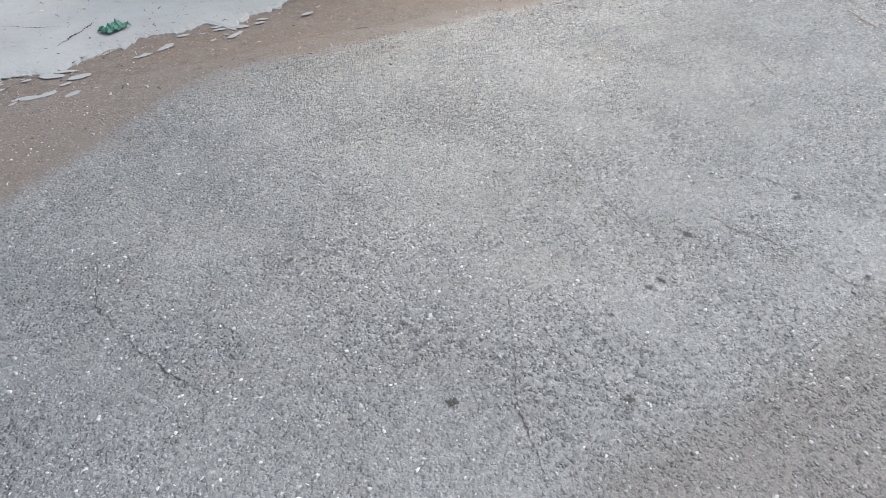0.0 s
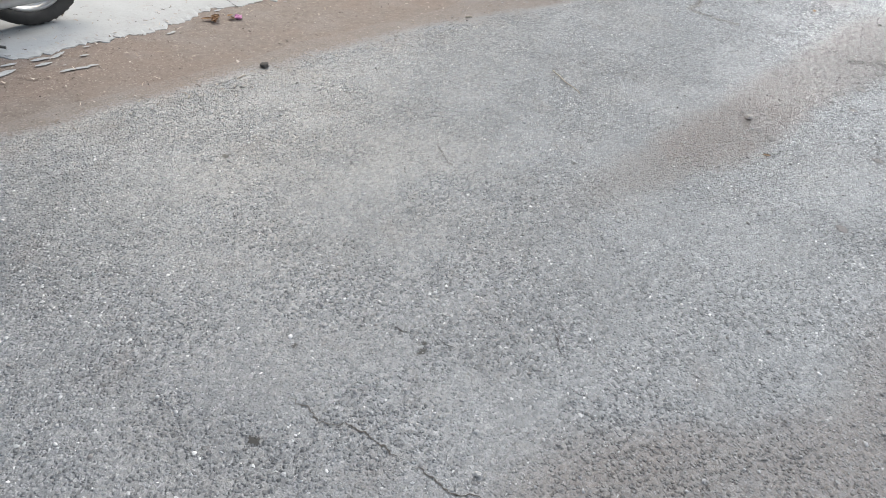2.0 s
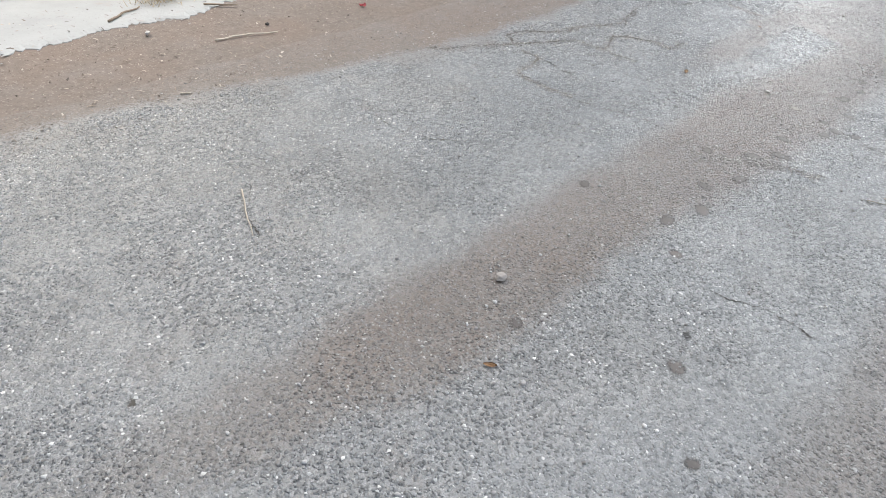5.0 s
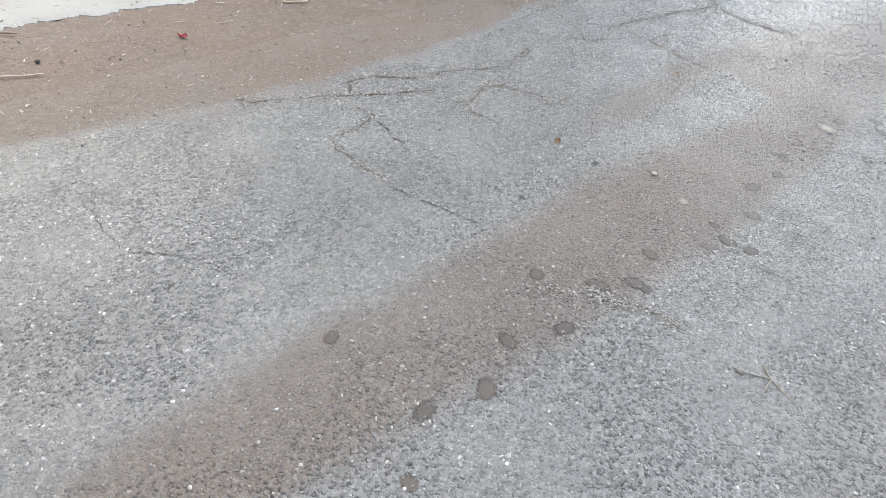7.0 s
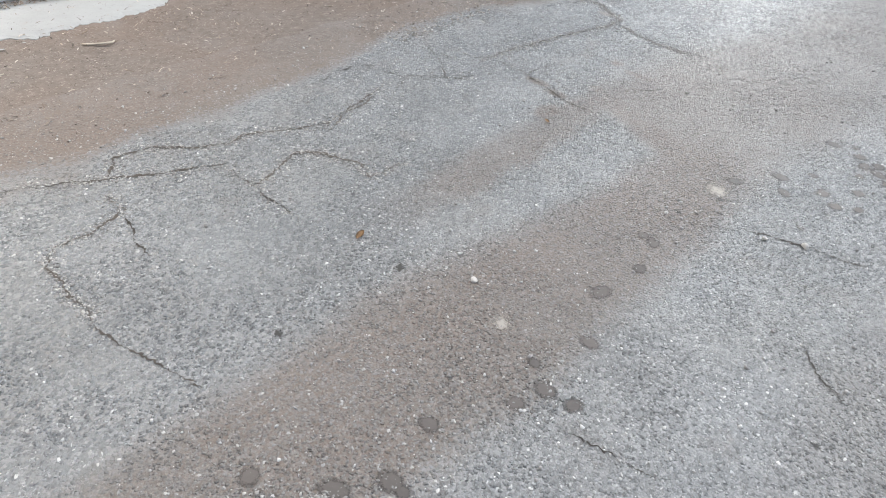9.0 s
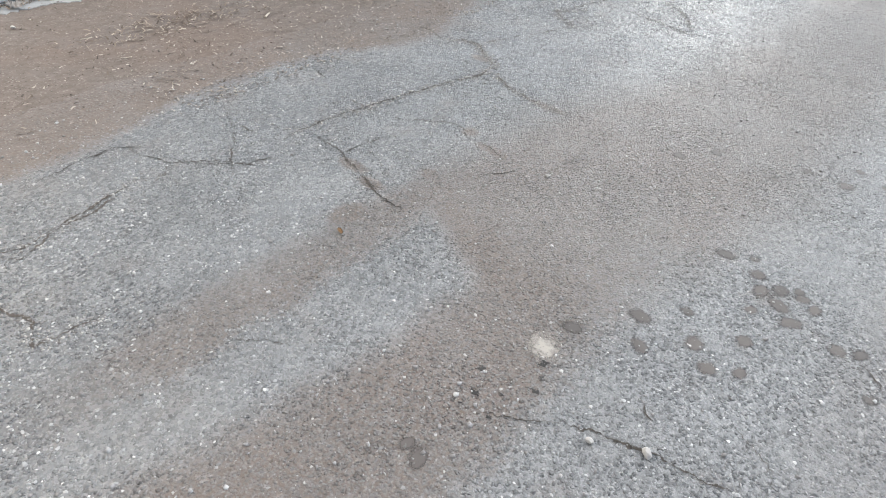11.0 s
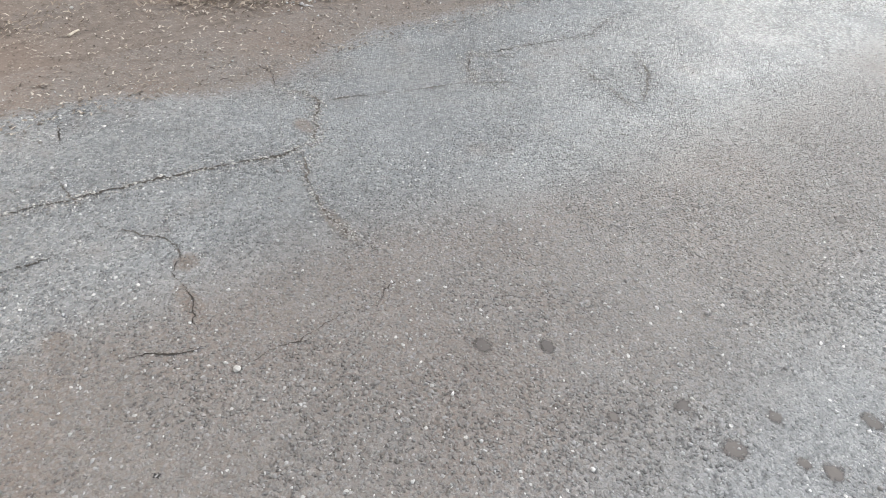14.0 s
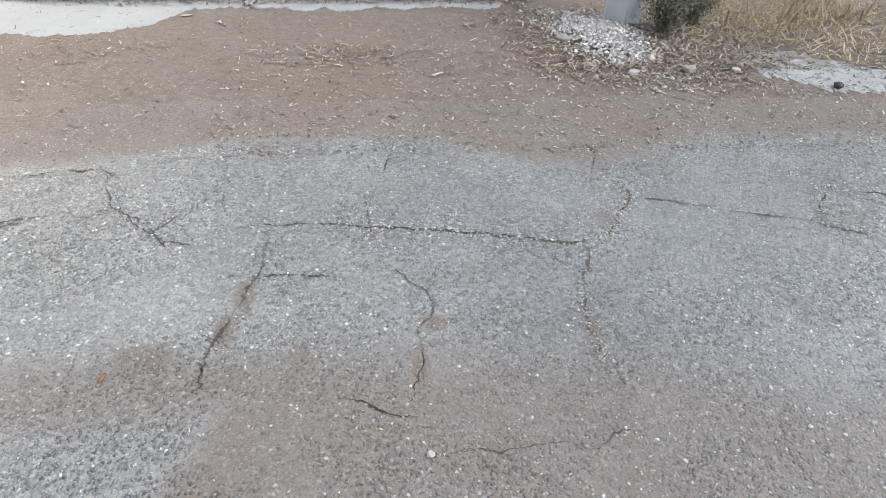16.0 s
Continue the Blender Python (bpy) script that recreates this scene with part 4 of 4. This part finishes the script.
for cu, cv, N in ((11.40, 4.10, 170), (11.75, 4.2, 170), (12.15, 4.3, 220), (12.7, 4.3, 200), (11.2, 4.5, 200), (12.0, 4.6, 220), (11.6, 4.7, 240), (9.7, 4.75, 100)):
    xy = np.stack([rng.normal(cu, 0.15, N), rng.normal(cv, 0.12, N)], 1)
    scatter_blades("dry_grass", xy, rng.uniform(0.05, 0.22, N), rng.uniform(0.002, 0.005, N), rng.uniform(0.2, 0.95, N), STRAW, "tuft of yellow dry grass on the bank", "grass", 0.01)
for cu, cv, N in ((5.21, 4.22, 260), (6.25, 4.50, 90), (6.62, 4.45, 110), (3.9, 4.82, 70), (7.3, 4.42, 60)):
    xy = np.stack([rng.normal(cu, 0.09, N), rng.normal(cv, 0.018 if cu > 6 else 0.05, N)], 1)
    scatter_blades("grass_tuft", xy, rng.uniform(0.03, 0.12, N), rng.uniform(0.002, 0.004, N), rng.uniform(0.3, 0.95, N), STRAW, "dry grass tuft in a joint of the concrete", "grass", 0.008)


def shrub(u, v, high, spread, seed, stems, leaves):
    """Branching thin stems under many small leaves."""
    r = np.random.default_rng(seed)
    ob = holder("shrub", pose(u, v, 0.0), "low grey-green shrub with small dusty leaves", "shrub")
    bm = bmesh.new()
    tips = []
    for _ in range(stems):
        a, out = r.uniform(0, 6.28), r.uniform(0.3, 1.0) * spread
        tip = (out * math.cos(a), out * math.sin(a), high * r.uniform(0.5, 1.0))
        mid = (tip[0] * 0.35, tip[1] * 0.35, tip[2] * 0.55)
        tube([(r.normal(0, 0.02), r.normal(0, 0.02), -0.02), mid, tip], 0.004, 5, 0.4, bm)
        tips.append((mid, tip))
    part("stems", bm, WOOD, ob)
    bm = bmesh.new()
    for _ in range(leaves):
        m, t = tips[r.integers(len(tips))]
        p = Vector(m).lerp(Vector(t), r.uniform(-0.5, 1.1)) + Vector(r.normal(0, 0.028, 3))
        p.z = max(p.z, 0.01)
        d = Vector(r.normal(0, 1, 3)).normalized()
        s = d.cross(Vector(r.normal(0, 1, 3))).normalized() * r.uniform(0.003, 0.006)
        length = r.uniform(0.012, 0.032)
        bm.faces.new([bm.verts.new(q) for q in (p, p + d * length * 0.5 + s, p + d * length, p + d * length * 0.5 - s)])
    part("foliage", bm, FOLIAGE, ob, "small grey-green leaves")


shrub(10.78, 3.98, 0.32, 0.17, 3, 34, 2600)
shrub(11.02, 4.12, 0.24, 0.13, 5, 20, 1100)

# ---- motorcycle on its centre stand ----
bike = holder("motorcycle", pose(2.43, 4.22, 0.005, 0, 0, 180 - 5), "dark motorcycle parked on its stand on the concrete", "motorcycle")


def wheel(x, radius, y=0.0):
    bm = lathe([(radius - 0.085, -0.035), (radius - 0.05, -0.052), (radius - 0.018, -0.042), (radius - 0.004, -0.018), (radius, 0.0), (radius - 0.004, 0.018), (radius - 0.018, 0.042), (radius - 0.05, 0.052), (radius - 0.085, 0.035)], 56)
    for v in bm.verts:
        v.co += Vector((x, y, radius))
    w = part("tyre", bm, RUBBER, bike, "worn black tyre", True)
    for k in range(44):
        a = 2 * math.pi * k / 44
        for s in (-1, 1):
            lug = box(0.022, 0.024, 0.006, (0, 0, 0), 0)
            for v in lug.verts:
                v.co = Matrix.Rotation(a + 0.07 * s, 3, "Y") @ (Matrix.Rotation(0.5 * s, 3, "X") @ v.co + Vector((0, 0.022 * s, radius - 0.0145)))
                v.co += Vector((x, y, radius))
            part("tread_block", lug, RUBBER, w)
    ri = radius - 0.085
    bm = lathe([(ri - 0.016, -0.03), (ri + 0.004, -0.038), (ri + 0.004, 0.038), (ri - 0.016, 0.03)], 48)
    for v in bm.verts:
        v.co += Vector((x, y, radius))
    part("rim", bm, STEEL, bike, "steel wheel rim", True)
    bm = lathe([(0.008, -0.06), (0.045, -0.06), (0.045, -0.045), (0.03, -0.04), (0.03, 0.04), (0.045, 0.045), (0.045, 0.06), (0.008, 0.06)], 24)
    for v in bm.verts:
        v.co += Vector((x, y, radius))
    hub = part("hub", bm, STEEL, bike, "", True)
    for k in range(24):
        a = 2 * math.pi * k / 24
        s = 0.045 if k % 2 else -0.045
        b = a + (0.25 if k % 4 < 2 else -0.25)
        part("spoke", tube([(x + 0.04 * math.sin(a), y + s, radius + 0.04 * math.cos(a)), (x + ri * math.sin(b), y + s * 0.2, radius + ri * math.cos(b))], 0.0022, 5), STEEL, hub)


R1 = 0.295
wheel(0.0, R1)
wheel(1.36, R1)
# y+ is the side that faces the verge of the road
part("muffler", tube([(-0.12, 0.16, 0.235), (-0.11, 0.16, 0.235), (0.40, 0.16, 0.205), (0.50, 0.15, 0.20)], 0.062, 20), STEEL, bike, "silver exhaust muffler", True)
part("exhaust_pipe", tube([(0.48, 0.15, 0.20), (0.72, 0.15, 0.19), (0.92, 0.08, 0.26), (0.96, 0.03, 0.42)], 0.02, 12), STEEL, bike, "", True)
for y in (-0.09, 0.09):
    part("swingarm", tube([(0.0, y, R1), (0.25, y, R1 + 0.01), (0.52, y * 0.8, 0.33)], 0.02, 10), DARKMETAL, bike, "", True)
    part("shock_absorber", tube([(0.06, y * 1.2, 0.33), (0.12, y * 1.2, 0.45), (0.22, y * 1.2, 0.66)], 0.022, 12), DARKMETAL, bike, "", True)
    part("fork_leg", tube([(1.36, y, R1), (1.30, y, 0.45), (1.15, y, 0.88)], 0.022, 12), STEEL, bike, "", True)
    part("stand_leg", tube([(0.52, y * 0.9, 0.28), (0.47, y * 1.15, 0.12), (0.43, y * 1.25, 0.02)], 0.014, 8), DARKMETAL, bike, "", True)
    part("stand_foot", box(0.07, 0.035, 0.014, (0.43, y * 1.25, 0.008), 0.004), DARKMETAL, bike)
    part("foot_peg", tube([(0.62, y, 0.27), (0.62, y * 2.6, 0.27)], 0.013, 8), RUBBER, bike, "", True)
part("stand_tang", tube([(0.45, 0.13, 0.07), (0.38, 0.20, 0.05), (0.29, 0.30, 0.025), (0.24, 0.34, 0.022)], 0.008, 8), DARKMETAL, bike, "", True)
part("engine", box(0.50, 0.30, 0.30, (0.72, 0, 0.36), 0.05), STEEL, bike, "dull alloy engine")
part("cylinder", box(0.14, 0.14, 0.2, (0.86, 0, 0.54), 0.02), DARKMETAL, bike)
part("frame_tube", tube([(0.52, 0, 0.34), (0.40, 0, 0.62), (0.75, 0, 0.72), (1.14, 0, 0.86), (0.98, 0, 0.34), (0.55, 0, 0.24)], 0.02, 10), DARKMETAL, bike, "", True)
bm = lump(0.5, 2.0, 0.5, 3, 0.05)
for v in bm.verts:
    v.co = Vector((0.84 + v.co.x * 0.85, v.co.y * 0.5, 0.70 + v.co.z))
part("fuel_tank", bm, BODYWORK, bike, "", True)
part("saddle", box(0.66, 0.24, 0.09, (0.26, 0, 0.76), 0.04), RUBBER, bike)
# unseen low box, added so the bike shades the concrete more
part("belly_fairing", box(0.72, 0.38, 0.14, (0.66, 0, 0.25), 0.04), BODYWORK, bike)
part("side_panel", box(0.40, 0.34, 0.24, (0.38, 0, 0.6), 0.05), BODYWORK, bike)
part("handlebar", tube([(1.02, 0.36, 1.02), (1.10, 0.2, 1.02), (1.14, 0, 0.94), (1.10, -0.2, 1.02), (1.02, -0.36, 1.02)], 0.013, 8), STEEL, bike, "", True)
bm = bmesh.new()
for x, lo, hi in ((0.0, -0.2, 2.2), (1.36, 0.7, 2.5)):
    pts = [(x - (R1 + 0.035) * math.cos(a), 0, R1 + (R1 + 0.035) * math.sin(a)) for a in [lo + (hi - lo) * k / 12 for k in range(13)]]
    rows = [[bm.verts.new((p[0] + (x - p[0]) * 0.12 * abs(s) ** 2, s * 0.065, p[2] + (R1 - p[2]) * 0.12 * abs(s) ** 2)) for s in (-1, -0.5, 0, 0.5, 1)] for p in pts]
    for a, b in zip(rows, rows[1:]):
        for j in range(4):
            bm.faces.new((a[j], b[j], b[j + 1], a[j + 1]))
    part("mudguard", bm, DARKMETAL, bike, "", True)
    bm = bmesh.new()
bm.free()
